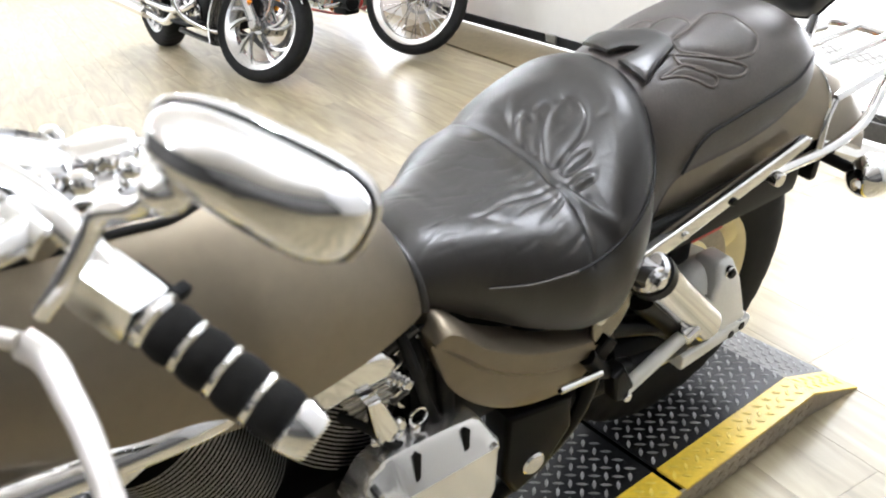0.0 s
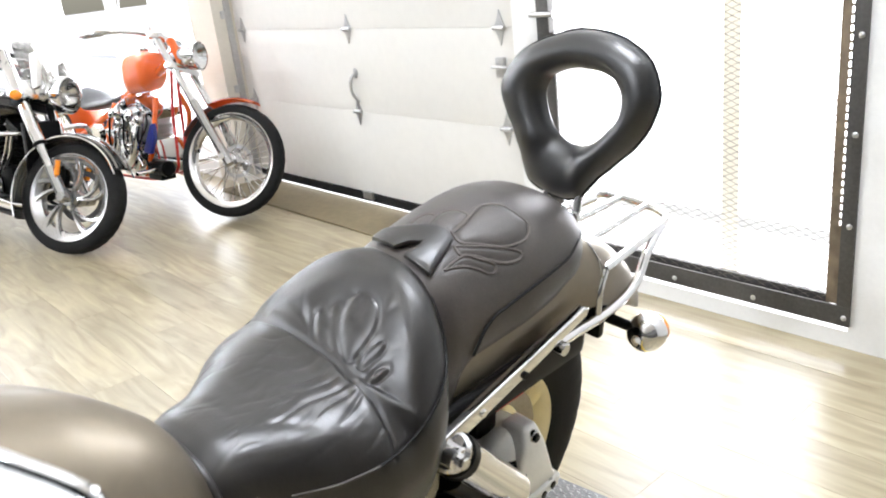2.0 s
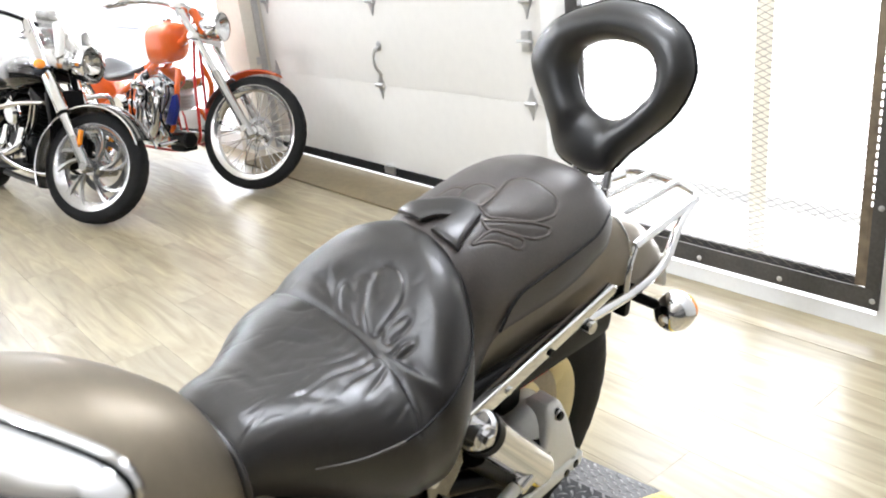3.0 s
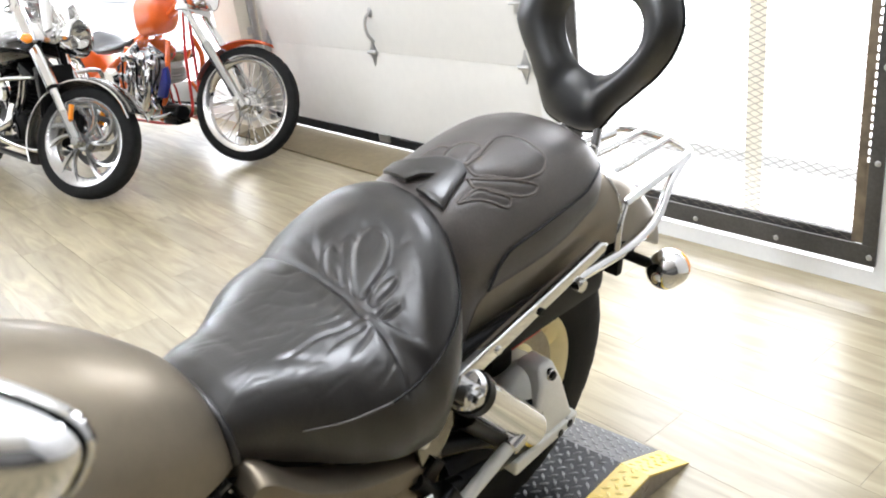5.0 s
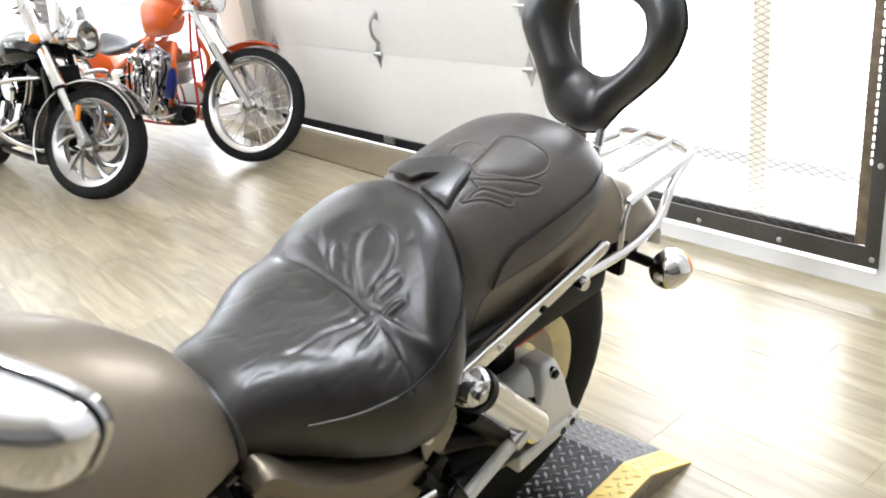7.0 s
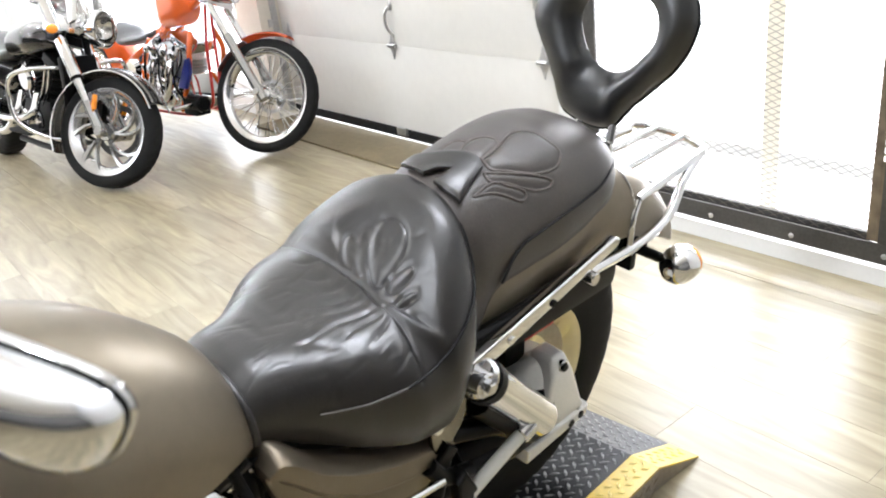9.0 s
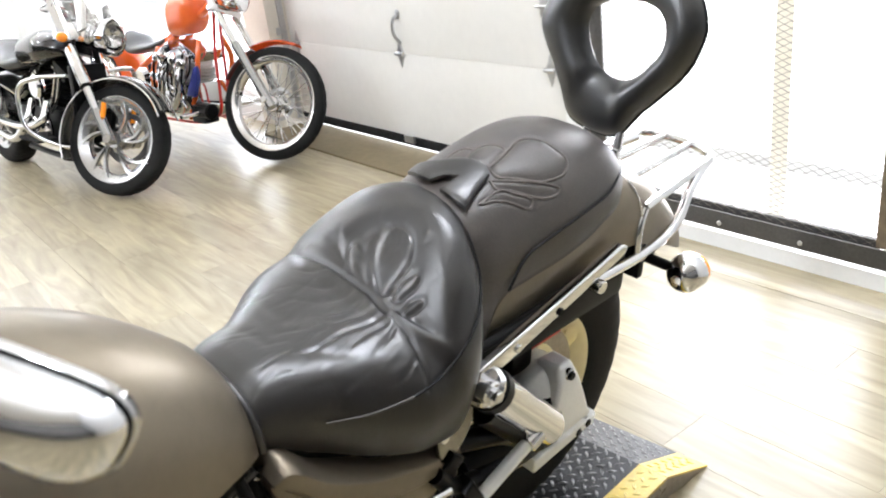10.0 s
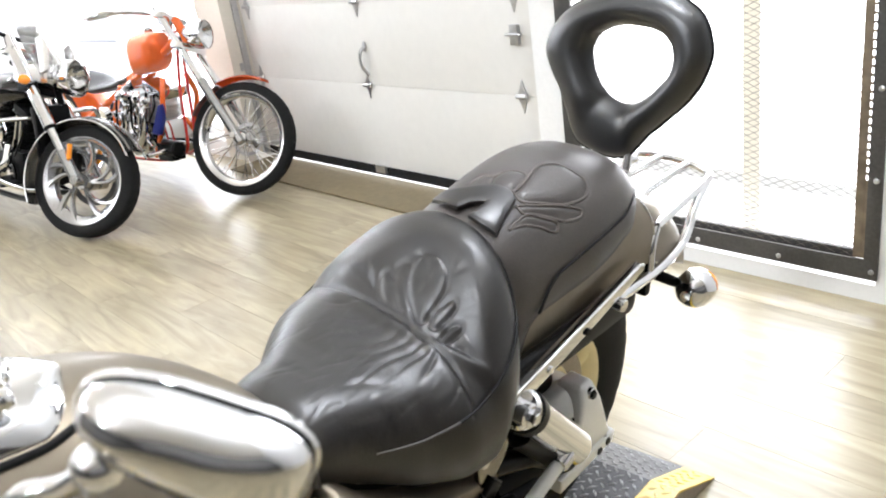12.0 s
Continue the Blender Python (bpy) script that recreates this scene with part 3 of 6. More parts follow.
# the hollow of the backrest with its raised bolster, and the stitched flame of pads in it
RIDER_PADS = [
    ([(-0.168, -0.106), (-0.139, -0.084), (-0.101, -0.066), (-0.072, -0.045), (-0.032, -0.025), (0.009, -0.017), (0.053, -0.025), (0.092, -0.043), (0.123, -0.064), (0.148, -0.083), (0.163, -0.096), (0.130, -0.118), (0.070, -0.128), (0.0, -0.122), (-0.080, -0.118)], True, -0.0015, 0.013, -0.0075),
    ([(-0.026, -0.053), (-0.013, -0.039), (0.013, -0.038), (0.034, -0.047), (0.046, -0.064), (0.046, -0.082), (0.044, -0.096), (0.041, -0.110), (0.029, -0.111), (0.007, -0.099), (-0.011, -0.086), (-0.026, -0.068)], True, 0.0034, 0.0030, 0.0022),
    ([(0.000, -0.112), (-0.012, -0.109), (-0.029, -0.096), (-0.043, -0.081), (-0.047, -0.067), (-0.037, -0.057), (-0.029, -0.061)], False, 0.0032, 0.0030, 0),
    ([(-0.028, -0.112), (-0.041, -0.109), (-0.058, -0.098), (-0.067, -0.084), (-0.058, -0.075), (-0.050, -0.079)], False, 0.0032, 0.0030, 0),
    ([(-0.091, -0.076), (-0.116, -0.079), (-0.135, -0.089), (-0.102, -0.099), (-0.060, -0.106), (-0.074, -0.090)], True, 0.0, 0.005, -0.0035),
    ([(0.054, -0.108), (0.050, -0.093), (0.056, -0.080), (0.066, -0.069), (0.075, -0.072), (0.075, -0.084), (0.069, -0.097), (0.063, -0.108)], True, 0.0034, 0.0028, 0.0024),
    ([(0.080, -0.116), (0.081, -0.099), (0.091, -0.087), (0.099, -0.088), (0.095, -0.102), (0.089, -0.116)], True, 0.0034, 0.0028, 0.0022),
    ([(0.096, -0.118), (0.108, -0.102), (0.122, -0.097), (0.145, -0.097), (0.130, -0.108)], True, 0.0, 0.005, -0.0060),
    ([(0.078, -0.130), (0.111, -0.120), (0.135, -0.111), (0.160, -0.097)], False, -0.0055, 0.0075, 0),
    ([(-0.165, -0.108), (-0.120, -0.107), (-0.060, -0.112)], False, -0.0018, 0.0070, -1),
]
PLEAT_SEAMS = [
    [(0.138, -0.134), (0.146, -0.160), (0.148, -0.190)],
    [(0.091, -0.132), (0.101, -0.161), (0.110, -0.192)],
    [(0.082, -0.132), (0.078, -0.163), (0.078, -0.192), (0.088, -0.224)],
    [(0.067, -0.131), (0.061, -0.169), (0.054, -0.202), (0.058, -0.243), (0.052, -0.285)],
    [(0.047, -0.129), (0.041, -0.162), (0.035, -0.187), (0.019, -0.214)],
    [(0.022, -0.126), (0.020, -0.155), (0.010, -0.187), (-0.016, -0.222)],
    [(-0.004, -0.124), (-0.013, -0.150), (-0.036, -0.183), (-0.072, -0.212)],
    [(-0.031, -0.123), (-0.051, -0.152), (-0.092, -0.177)],
    [(-0.075, -0.121), (-0.100, -0.142), (-0.135, -0.155)],
]
RIDER_PLEATS = [(p, False, 0.0022 if i < 4 else 0.0013, 0.0036, -1) for i, p in enumerate(PLEAT_SEAMS)]
for p, q in zip(PLEAT_SEAMS, PLEAT_SEAMS[1:]):
    n = min(len(p), len(q))
    RIDER_PLEATS.append(([((p[i][0] + q[i][0]) / 2, (p[i][1] + q[i][1]) / 2 - 0.004) for i in range(n)], False, -0.0009, 0.0090, -1))
RIDER_PLEATS += [
    ([(0.020, -0.352), (0.048, -0.316), (0.070, -0.276), (0.103, -0.230), (0.140, -0.172), (0.153, -0.142)], False, -0.0006, 0.020, 0),
    ([(0.052, -0.268), (0.066, -0.246), (0.086, -0.224), (0.108, -0.196)], False, 0.0015, 0.0080, -1),
    ([(-0.060, -0.300), (0.000, -0.290), (0.045, -0.292)], False, 0.0012, 0.010, -1),
    ([(-0.120, -0.235), (-0.060, -0.240), (0.000, -0.238)], False, 0.0012, 0.010, -1),
]
RIDER_FOLD = [([(-0.215, -0.114), (-0.160, -0.118), (-0.122, -0.119), (-0.067, -0.119), (-0.022, -0.121), (0.018, -0.123), (0.050, -0.128), (0.076, -0.130), (0.095, -0.130), (0.115, -0.131), (0.137, -0.135), (0.155, -0.139), (0.168, -0.146)], False, 0.0050, 0.0034, 0),
              ([(-0.197, -0.124), (-0.133, -0.128), (-0.032, -0.1305), (0.045, -0.138), (0.113, -0.143), (0.145, -0.150)], False, -0.0012, 0.0060, 0)]
SEAT_PADS = [
    ([(0.027, 0.115), (0.026, 0.141), (0.019, 0.168), (0.011, 0.197), (0.018, 0.216), (0.037, 0.228), (0.063, 0.232), (0.078, 0.235), (0.088, 0.230), (0.097, 0.213), (0.095, 0.188), (0.086, 0.159), (0.066, 0.129), (0.049, 0.110)], True, 0.0016, 0.0040, 0.0028),
    ([(0.048, 0.097), (0.069, 0.127), (0.100, 0.183), (0.107, 0.190), (0.109, 0.179), (0.103, 0.154), (0.092, 0.133), (0.079, 0.116), (0.064, 0.095)], True, 0.0016, 0.0040, 0.0028),
    ([(0.066, 0.057), (0.076, 0.083), (0.090, 0.105), (0.099, 0.117), (0.103, 0.129), (0.099, 0.136), (0.092, 0.130), (0.081, 0.114), (0.067, 0.097)], True, 0.0016, 0.0040, 0.0028),
    ([(-0.013, 0.099), (-0.024, 0.130), (-0.022, 0.153), (-0.009, 0.166), (0.016, 0.165), (0.022, 0.140), (0.024, 0.118)], True, 0.0016, 0.0040, 0.0028),
    ([(-0.045, 0.088), (-0.050, 0.112), (-0.044, 0.132), (-0.028, 0.136)], False, 0.0016, 0.0040, 0),
]


# fine creases fanning out from the fold
CREASES = []
crease_rng = random.Random(11)
for k in range(60):
    l, u = crease_rng.uniform(-0.17, 0.15), crease_rng.uniform(-0.31, -0.14)
    fan = (l - 0.06) * 1.4 + crease_rng.uniform(-0.35, 0.35)
    ln = crease_rng.uniform(0.025, 0.07)
    CREASES.append(([(l, u), (l + fan * ln * 0.5 + crease_rng.uniform(-0.004, 0.004), u - ln * 0.5), (l + fan * ln, u - ln)], False, crease_rng.uniform(0.0003, 0.0009), crease_rng.uniform(0.0022, 0.005), -1))
for k in range(14):
    l, u = crease_rng.uniform(-0.14, 0.13), crease_rng.uniform(-0.10, -0.04)
    CREASES.append(([(l, u), (l + crease_rng.uniform(-0.02, 0.02), u + 0.018), (l + crease_rng.uniform(-0.03, 0.03), u + 0.035)], False, 0.0007, 0.0035, -1))


def rider_detail(L, U):
    # the seat pan is dished
    along_pan = np.clip((U + 0.35) / 0.09, 0, 1) * np.clip((-0.11 - U) / 0.05, 0, 1)
    dish = -0.012 * np.exp(-((L + 0.02) / 0.11) ** 2) * along_pan * along_pan * (3 - 2 * along_pan)
    return dish + stroke_field(L, U, RIDER_PADS + RIDER_PLEATS + RIDER_FOLD + CREASES)


def passenger_detail(L, U):
    return stroke_field(L, U, SEAT_PADS)


def plain(L, U):
    return np.zeros_like(L)


def seat_mesh(us, W, T, B, detail, n_exp=2.9, m_exp=2.6, seg=120, centre=lambda u: 0.0, under=0.92, tuck=0.0):
    """A cushion-like body along y: half-width W, top T and lower edge B at each station."""
    a = np.linspace(0, math.pi, seg)
    c, s = np.cos(a), np.maximum(0, np.sin(a))
    cx, sz = np.sign(c) * np.abs(c) ** (2 / n_exp), s ** (2 / m_exp)
    cx = cx * (1 - tuck * (1 - sz) ** 3)
    U = np.repeat(np.array(us)[:, None], seg, 1)
    L = np.array([[W(u)] for u in us]) * cx + np.array([[centre(u)] for u in us])
    H = np.array([[B(u)] for u in us]) + np.array([[T(u) - B(u)] for u in us]) * sz
    fade = np.clip((s - 0.2) / 0.3, 0, 1)
    H = H + detail(L, U) * fade
    rings = []
    for i, u in enumerate(us):
        w, b_ = W(u), B(u)
        rings.append([(L[i, k], u, H[i, k]) for k in range(seg)] + [(-w * under + centre(u), u, b_ - 0.004), (w * under + centre(u), u, b_ - 0.004)])
    return loft(rings)


def steps(a, b, n):
    return [a + (b - a) * i / n for i in range(n + 1)]


rider_C = curve1d((-0.368, -0.002), (-0.30, -0.004), (-0.25, -0.014), (-0.20, -0.026), (-0.1, -0.032), (0.05, -0.02))
rider_W = curve1d((-0.368, 0.100), (-0.34, 0.108), (-0.30, 0.122), (-0.26, 0.150), (-0.22, 0.183), (-0.14, 0.226), (-0.09, 0.228), (-0.04, 0.206), (0.0, 0.162), (0.025, 0.122), (0.05, 0.06))
rider_T = curve1d((-0.368, 0.748), (-0.33, 0.762), (-0.27, 0.768), (-0.2, 0.768), (-0.15, 0.768), (-0.118, 0.772), (-0.08, 0.806), (-0.04, 0.840), (0.0, 0.866), (0.025, 0.870), (0.05, 0.858))
rider_B = curve1d((-0.368, 0.66), (-0.3, 0.636), (-0.2, 0.592), (-0.1, 0.576), (-0.04, 0.606), (0.0, 0.668), (0.05, 0.73))
seat = part("seat", seat_mesh(steps(-0.368, 0.05, 250), rider_W, rider_T, rider_B, rider_detail, seg=320, centre=rider_C, under=0.8, tuck=0.14), LEATHER, bike, "black leather two-up touring seat with stitched pillows")
pas_C = lambda u: -0.01
pas_W = curve1d((-0.01, 0.134), (0.04, 0.133), (0.12, 0.138), (0.22, 0.147), (0.3, 0.142), (0.36, 0.123), (0.40, 0.088), (0.42, 0.052), (0.428, 0.02))
pas_T = curve1d((-0.01, 0.842), (0.03, 0.872), (0.08, 0.887), (0.16, 0.903), (0.25, 0.910), (0.33, 0.898), (0.38, 0.872), (0.41, 0.842), (0.428, 0.820))
pas_B = curve1d((-0.01, 0.63), (0.0, 0.645), (0.02, 0.675), (0.035, 0.705), (0.048, 0.722), (0.067, 0.733), (0.118, 0.740), (0.172, 0.748), (0.214, 0.757), (0.257, 0.766), (0.30, 0.778), (0.428, 0.788))
part("passenger_cushion", seat_mesh(steps(-0.01, 0.428, 220), pas_W, pas_T, pas_B, passenger_detail, 2.6, 2.2, 240, centre=pas_C, under=0.97, tuck=0.04), WORN, seat)


def skin(W, T, B, C, n_exp, m_exp, l=None, u=0.0, h=None, side=1, lift=0.0):
    """A point of a cushion's surface at station u, from its l or from its height h."""
    if h is None:
        c = min(abs(l - C(u)) / W(u), 1.0) ** (n_exp / 2)
        h = B(u) + (T(u) - B(u)) * math.sqrt(max(0.0, 1 - c * c)) ** (2 / m_exp)
    else:
        s = min(1.0, max(0.0, (h - B(u)) / (T(u) - B(u)))) ** (m_exp / 2)
        l = C(u) + side * W(u) * math.sqrt(max(0.0, 1 - s * s)) ** (2 / n_exp)
    return Vector((l, u, h + lift))


RIDER = (rider_W, rider_T, rider_B, rider_C, 2.9, 2.6)
PASSENGER = (pas_W, pas_T, pas_B, pas_C, 2.6, 2.2)


# saddle-shaped bridge over the joint of the two cushions
BRIDGE_EDGE = [(-0.075, 0.040), (-0.069, 0.061), (-0.039, 0.077), (-0.014, 0.094), (0.008, 0.103), (0.031, 0.104), (0.047, 0.096), (0.055, 0.062), (0.064, 0.030), (0.040, 0.026), (0.012, 0.026), (0.017, 0.047), (0.017, 0.062), (-0.004, 0.050), (-0.016, 0.032), (-0.045, 0.034)]


def bridge():
    bm = bmesh.new()
    bm.faces.new([bm.verts.new((x, y, 0)) for x, y in BRIDGE_EDGE])
    bmesh.ops.triangulate(bm, faces=bm.faces[:])
    for _ in range(3):
        bmesh.ops.subdivide_edges(bm, edges=bm.edges[:], cuts=1, use_grid_fill=True)
    rim = {v for e in bm.edges if len(e.link_faces) == 1 for v in e.verts}
    for v in bm.verts:
        v.co = skin(*PASSENGER, v.co.x, max(v.co.y, 0.0), lift=0.0065 if v in rim else 0.0085)
    bmesh.ops.solidify(bm, geom=bm.faces[:], thickness=0.006)
    return bm


part("bridge_panel", bridge(), LEATHER, seat, "stitched leather bridge panel")
PIPING = material("black_seat_piping", (0.003, 0.003, 0.003), 0.5, vary=0.1, spec=0.25)
SCUFF = material("scuffed_grey_piping", (0.075, 0.068, 0.062), 0.5, vary=0.35, scale=120)
for q in (1, -1):
    part("piping", tube([skin(*RIDER, u=u, h=h, side=q) for u, h in ((-0.17, 0.693), (-0.133, 0.699), (-0.094, 0.714), (-0.058, 0.736), (-0.024, 0.759), (0.003, 0.785), (0.013, 0.815), (0.024, 0.843))], 0.0024, 8), PIPING, seat)
    part("piping", tube([skin(*RIDER, u=u, h=h, side=q) for u, h in ((-0.282, 0.688), (-0.233, 0.686), (-0.20, 0.688), (-0.17, 0.693))], (0.0012, 0.0022), 8), SCUFF, seat, "scuffed grey piping")
    part("piping", tube([skin(*PASSENGER, u=u, h=h, side=q, lift=-0.002) for u, h in ((0.062, 0.737), (0.075, 0.755), (0.088, 0.771), (0.111, 0.786), (0.139, 0.793), (0.179, 0.803), (0.211, 0.810), (0.253, 0.816), (0.293, 0.822), (0.333, 0.832), (0.375, 0.830), (0.405, 0.820), (0.424, 0.808))], 0.0026, 8), PIPING, seat)

part("front_welt", tube([(rider_C(-0.364) + rider_W(-0.364) * 1.01 * math.copysign(abs(math.cos(a)) ** 0.69, math.cos(a)), -0.366, rider_B(-0.364) + (rider_T(-0.364) - rider_B(-0.364)) * math.sin(a) ** 0.77 + 0.001) for a in (radians(8 + 164 * k / 30) for k in range(31))], 0.0062, 10, n=2), LEATHER, seat, "rolled leather welt")

# pale stitched lines round the passenger's pads
STITCH = material("faded_brown_stitching", (0.085, 0.072, 0.063), 0.55, vary=0.4, scale=90)
for pts, closed, _, _, _ in SEAT_PADS:
    line = smooth_path([Vector((x, y, 0)) for x, y in (pts + pts[:1] if closed else pts)], 5)
    part("stitch_line", tube([skin(*PASSENGER, p.x, p.y, lift=-0.0014) for p in line], 0.0026, 8, n=1), STITCH, seat, "faded stitched line")

hem = [(x * 0.9 + 0.0015, 0.064 + (y - 0.064) * 0.86) for x, y in BRIDGE_EDGE]
part("stitch_line", tube([skin(*PASSENGER, x, y, lift=0.0078) for x, y in hem[1:9]], 0.0014, 6, n=4), STITCH, seat, "faded stitched line")

# ring-shaped backrest
def backrest():
    rest = part("backrest_post", tube([(0.035, 0.40, 0.74), (0.037, 0.435, 0.80), (0.030, 0.462, 0.88)], 0.009), CHROME, bike, "chrome backrest post")
    part("post_tube", tube([(-0.045, 0.40, 0.74), (-0.045, 0.435, 0.80), (-0.030, 0.462, 0.88)], 0.009), CHROME, rest)
    part("post_bracket", box(-0.055, 0.425, 0.795, 0.05, 0.437, 0.83, 0.004), DULL_CHROME, rest)
    # outer rim: a leaning egg drawn out into a blunt foot; the hole is a rounded triangle
    outer = curve1d((0, 0.136), (19, 0.147), (35, 0.148), (60, 0.137), (90, 0.129), (122, 0.135), (141, 0.150), (160, 0.171), (179, 0.183), (194, 0.170), (208, 0.160), (222, 0.165), (233, 0.180), (241, 0.188), (252, 0.184), (268, 0.176), (276, 0.166), (284, 0.145), (296, 0.126), (318, 0.117), (338, 0.123), (360, 0.136))
    inner = curve1d((0, 0.075), (26, 0.078), (45, 0.074), (62, 0.067), (90, 0.061), (117, 0.067), (140, 0.077), (158, 0.087), (172, 0.088), (190, 0.083), (225, 0.078), (262, 0.075), (285, 0.070), (305, 0.065), (330, 0.064), (348, 0.071), (360, 0.075))
    N, rings, seam = 144, [], []
    # section from the inner edge over the padded front to the seamed rim and the flat back
    section = [(0.0, 0.004), (0.04, -0.010), (0.13, -0.023), (0.27, -0.032), (0.43, -0.035), (0.60, -0.033), (0.76, -0.027), (0.88, -0.018), (0.96, -0.008), (1.0, 0.004), (0.985, 0.012), (0.90, 0.016), (0.6, 0.018), (0.3, 0.018), (0.08, 0.015)]
    for i in range(N):
        d = 360 * i / N
        c, s = math.cos(radians(d)), math.sin(radians(d))
        a, b = inner(d), outer(d)
        foot = step(0.14, 0.19, b) * step(215, 240, d) * (1 - step(265, 290, d))
        rings.append([Vector(((a + (b - a) * f) * c, y * (1 - 0.35 * foot) - 0.35 * ((a + (b - a) * f) * c) ** 2, (a + (b - a) * f) * s)) for f, y in section])
        seam.append(rings[-1][9])
    M = pose(0.019, 0.472, 1.033, -8, 0, 0) @ Matrix.Translation((0, 0, -0.014))
    bm = moved(loft(rings + rings[:1], caps=False), M)
    bmesh.ops.remove_doubles(bm, verts=bm.verts, dist=1e-5)
    pad = part("backrest", bm, VINYL, bike, "black padded ring-shaped passenger backrest")
    part("piping", moved(tube(seam + seam[:1], 0.0028, 8, n=1), M), PIPING, pad)
    return pad


backrest()

# fuel tank
tank_W = curve1d((-0.98, 0.06), (-0.93, 0.11), (-0.85, 0.15), (-0.72, 0.178), (-0.6, 0.178), (-0.5, 0.158), (-0.42, 0.128), (-0.375, 0.104), (-0.364, 0.09))
tank_T = curve1d((-0.98, 0.85), (-0.93, 0.91), (-0.85, 0.948), (-0.72, 0.955), (-0.6, 0.936), (-0.52, 0.905), (-0.45, 0.856), (-0.40, 0.808), (-0.375, 0.778), (-0.364, 0.752))
tank_B = curve1d((-0.98, 0.76), (-0.85, 0.745), (-0.7, 0.725), (-0.55, 0.705), (-0.43, 0.69), (-0.364, 0.68))
tank = part("fuel_tank", seat_mesh(steps(-0.98, -0.364, 60), tank_W, tank_T, tank_B, plain, 2.2, 2.0, 64, under=0.8), PAINT, bike, "champagne metallic fuel tank")
console = part("tank_console", seat_mesh(steps(-0.94, -0.585, 36), curve1d((-0.94, 0.02), (-0.88, 0.06), (-0.75, 0.085), (-0.64, 0.083), (-0.605, 0.06), (-0.585, 0.01)), lambda u: tank_T(u) + 0.010, lambda u: tank_T(u) - 0.045, plain, 3.2, 3.2, 40), CHROME, tank, "chrome tank console")


def on_tank(l, u, lift=0.0):
    c = min(abs(l) / tank_W(u), 1.0) ** 1.1
    return Vector((l, u, tank_B(u) + (tank_T(u) - tank_B(u)) * math.sqrt(1 - c * c) + lift))


for q in (1, -1):
    part("console_gasket", tube([on_tank(l * q, u, 0.001) for l, u in ((0.076, -0.82), (0.088, -0.75), (0.089, -0.69), (0.087, -0.64), (0.076, -0.605))], 0.0045, 8), RUBBER, tank)


def fuel_cap(c, r, n, h=0.022):
    """A domed cap with a fluted edge."""
    rings = []
    for z, k in ((0, 0.94), (0.002, 1), (h * 0.6, 1), (h * 0.8, 0.93), (h * 0.95, 0.7), (h, 0.3), (h, 0.02)):
        rings.append([(c[0] + r * k * (1 + (0.035 if z < h * 0.7 else 0) * math.cos(n * a)) * math.cos(a), c[1] + r * k * (1 + (0.035 if z < h * 0.7 else 0) * math.cos(n * a)) * math.sin(a), c[2] + z) for a in (2 * math.pi * i / (n * 4) for i in range(n * 4))])
    return loft(rings)


part("fuel_cap", fuel_cap((0.0, -0.665, tank_T(-0.665) + 0.008), 0.036, 20), CHROME, tank, "fluted chrome fuel cap")
for l, u, rad in ((0.045, -0.70, 0.009), (0.052, -0.725, 0.009), (0.058, -0.752, 0.009), (0.055, -0.66, 0.006), (-0.05, -0.66, 0.006), (0.03, -0.615, 0.006), (-0.03, -0.615, 0.006), (-0.052, -0.72, 0.009)):
    part("console_bolt", ball((l, u, tank_T(u) + 0.006), rad, rad, rad * 0.8, seg=14), CHROME, tank)
part("tank_trim", tube([(0.165, -0.90, 0.755), (0.172, -0.8, 0.752), (0.172, -0.70, 0.742), (0.16, -0.63, 0.732)], 0.011, 12, flat=1.6), CHROME, bike, "chrome trim strip under the tank")

# rear fender
def fender(c, r, w, a0, a1, mat, name, parent, label, l0=0.0, crown=0.05, n=28):
    rings = []
    for i in range(n + 1):
        a = radians(a0 + (a1 - a0) * i / n)
        ring = []
        for k in range(13):
            s = -1 + 2 * k / 12
            rr = r - crown * abs(s) ** 2.4
            ring.append((l0 + w * math.copysign(abs(s) ** 0.8, s), c[0] + rr * math.cos(a), c[1] + rr * math.sin(a)))
        rings.append(ring)
    bm = loft(rings, closed=False, caps=False)
    bmesh.ops.solidify(bm, geom=bm.faces[:], thickness=0.004)
    return part(name, bm, mat, parent, label)


rear_W = curve1d((0.0, 0.112), (0.15, 0.121), (0.35, 0.125), (0.5, 0.12), (0.6, 0.1), (0.66, 0.07))
rear_T = curve1d((0.0, 0.80), (0.2, 0.83), (0.35, 0.825), (0.45, 0.79), (0.55, 0.72), (0.62, 0.64), (0.66, 0.58))
rear_B = curve1d((0.0, 0.668), (0.1, 0.674), (0.25, 0.686), (0.35, 0.688), (0.5, 0.64), (0.66, 0.55))
part("rear_fender", seat_mesh(steps(-0.02, 0.66, 60), rear_W, rear_T, rear_B, plain, 4.2, 2.4, 64), PAINT, bike, "champagne metallic rear fender")

part("fender_seam", tube([(0.1235 * math.copysign(abs(math.cos(a)) ** 0.48, math.cos(a)), 0.40 + 0.02 * math.cos(a) ** 2, rear_B(0.41) + (rear_T(0.41) - rear_B(0.41)) * math.sin(a) ** 0.83 + 0.001) for a in (radians(12 + 156 * k / 24) for k in range(25))], 0.0028, 8, n=2), DULL_CHROME, bike, "bright seam across the rear fender")

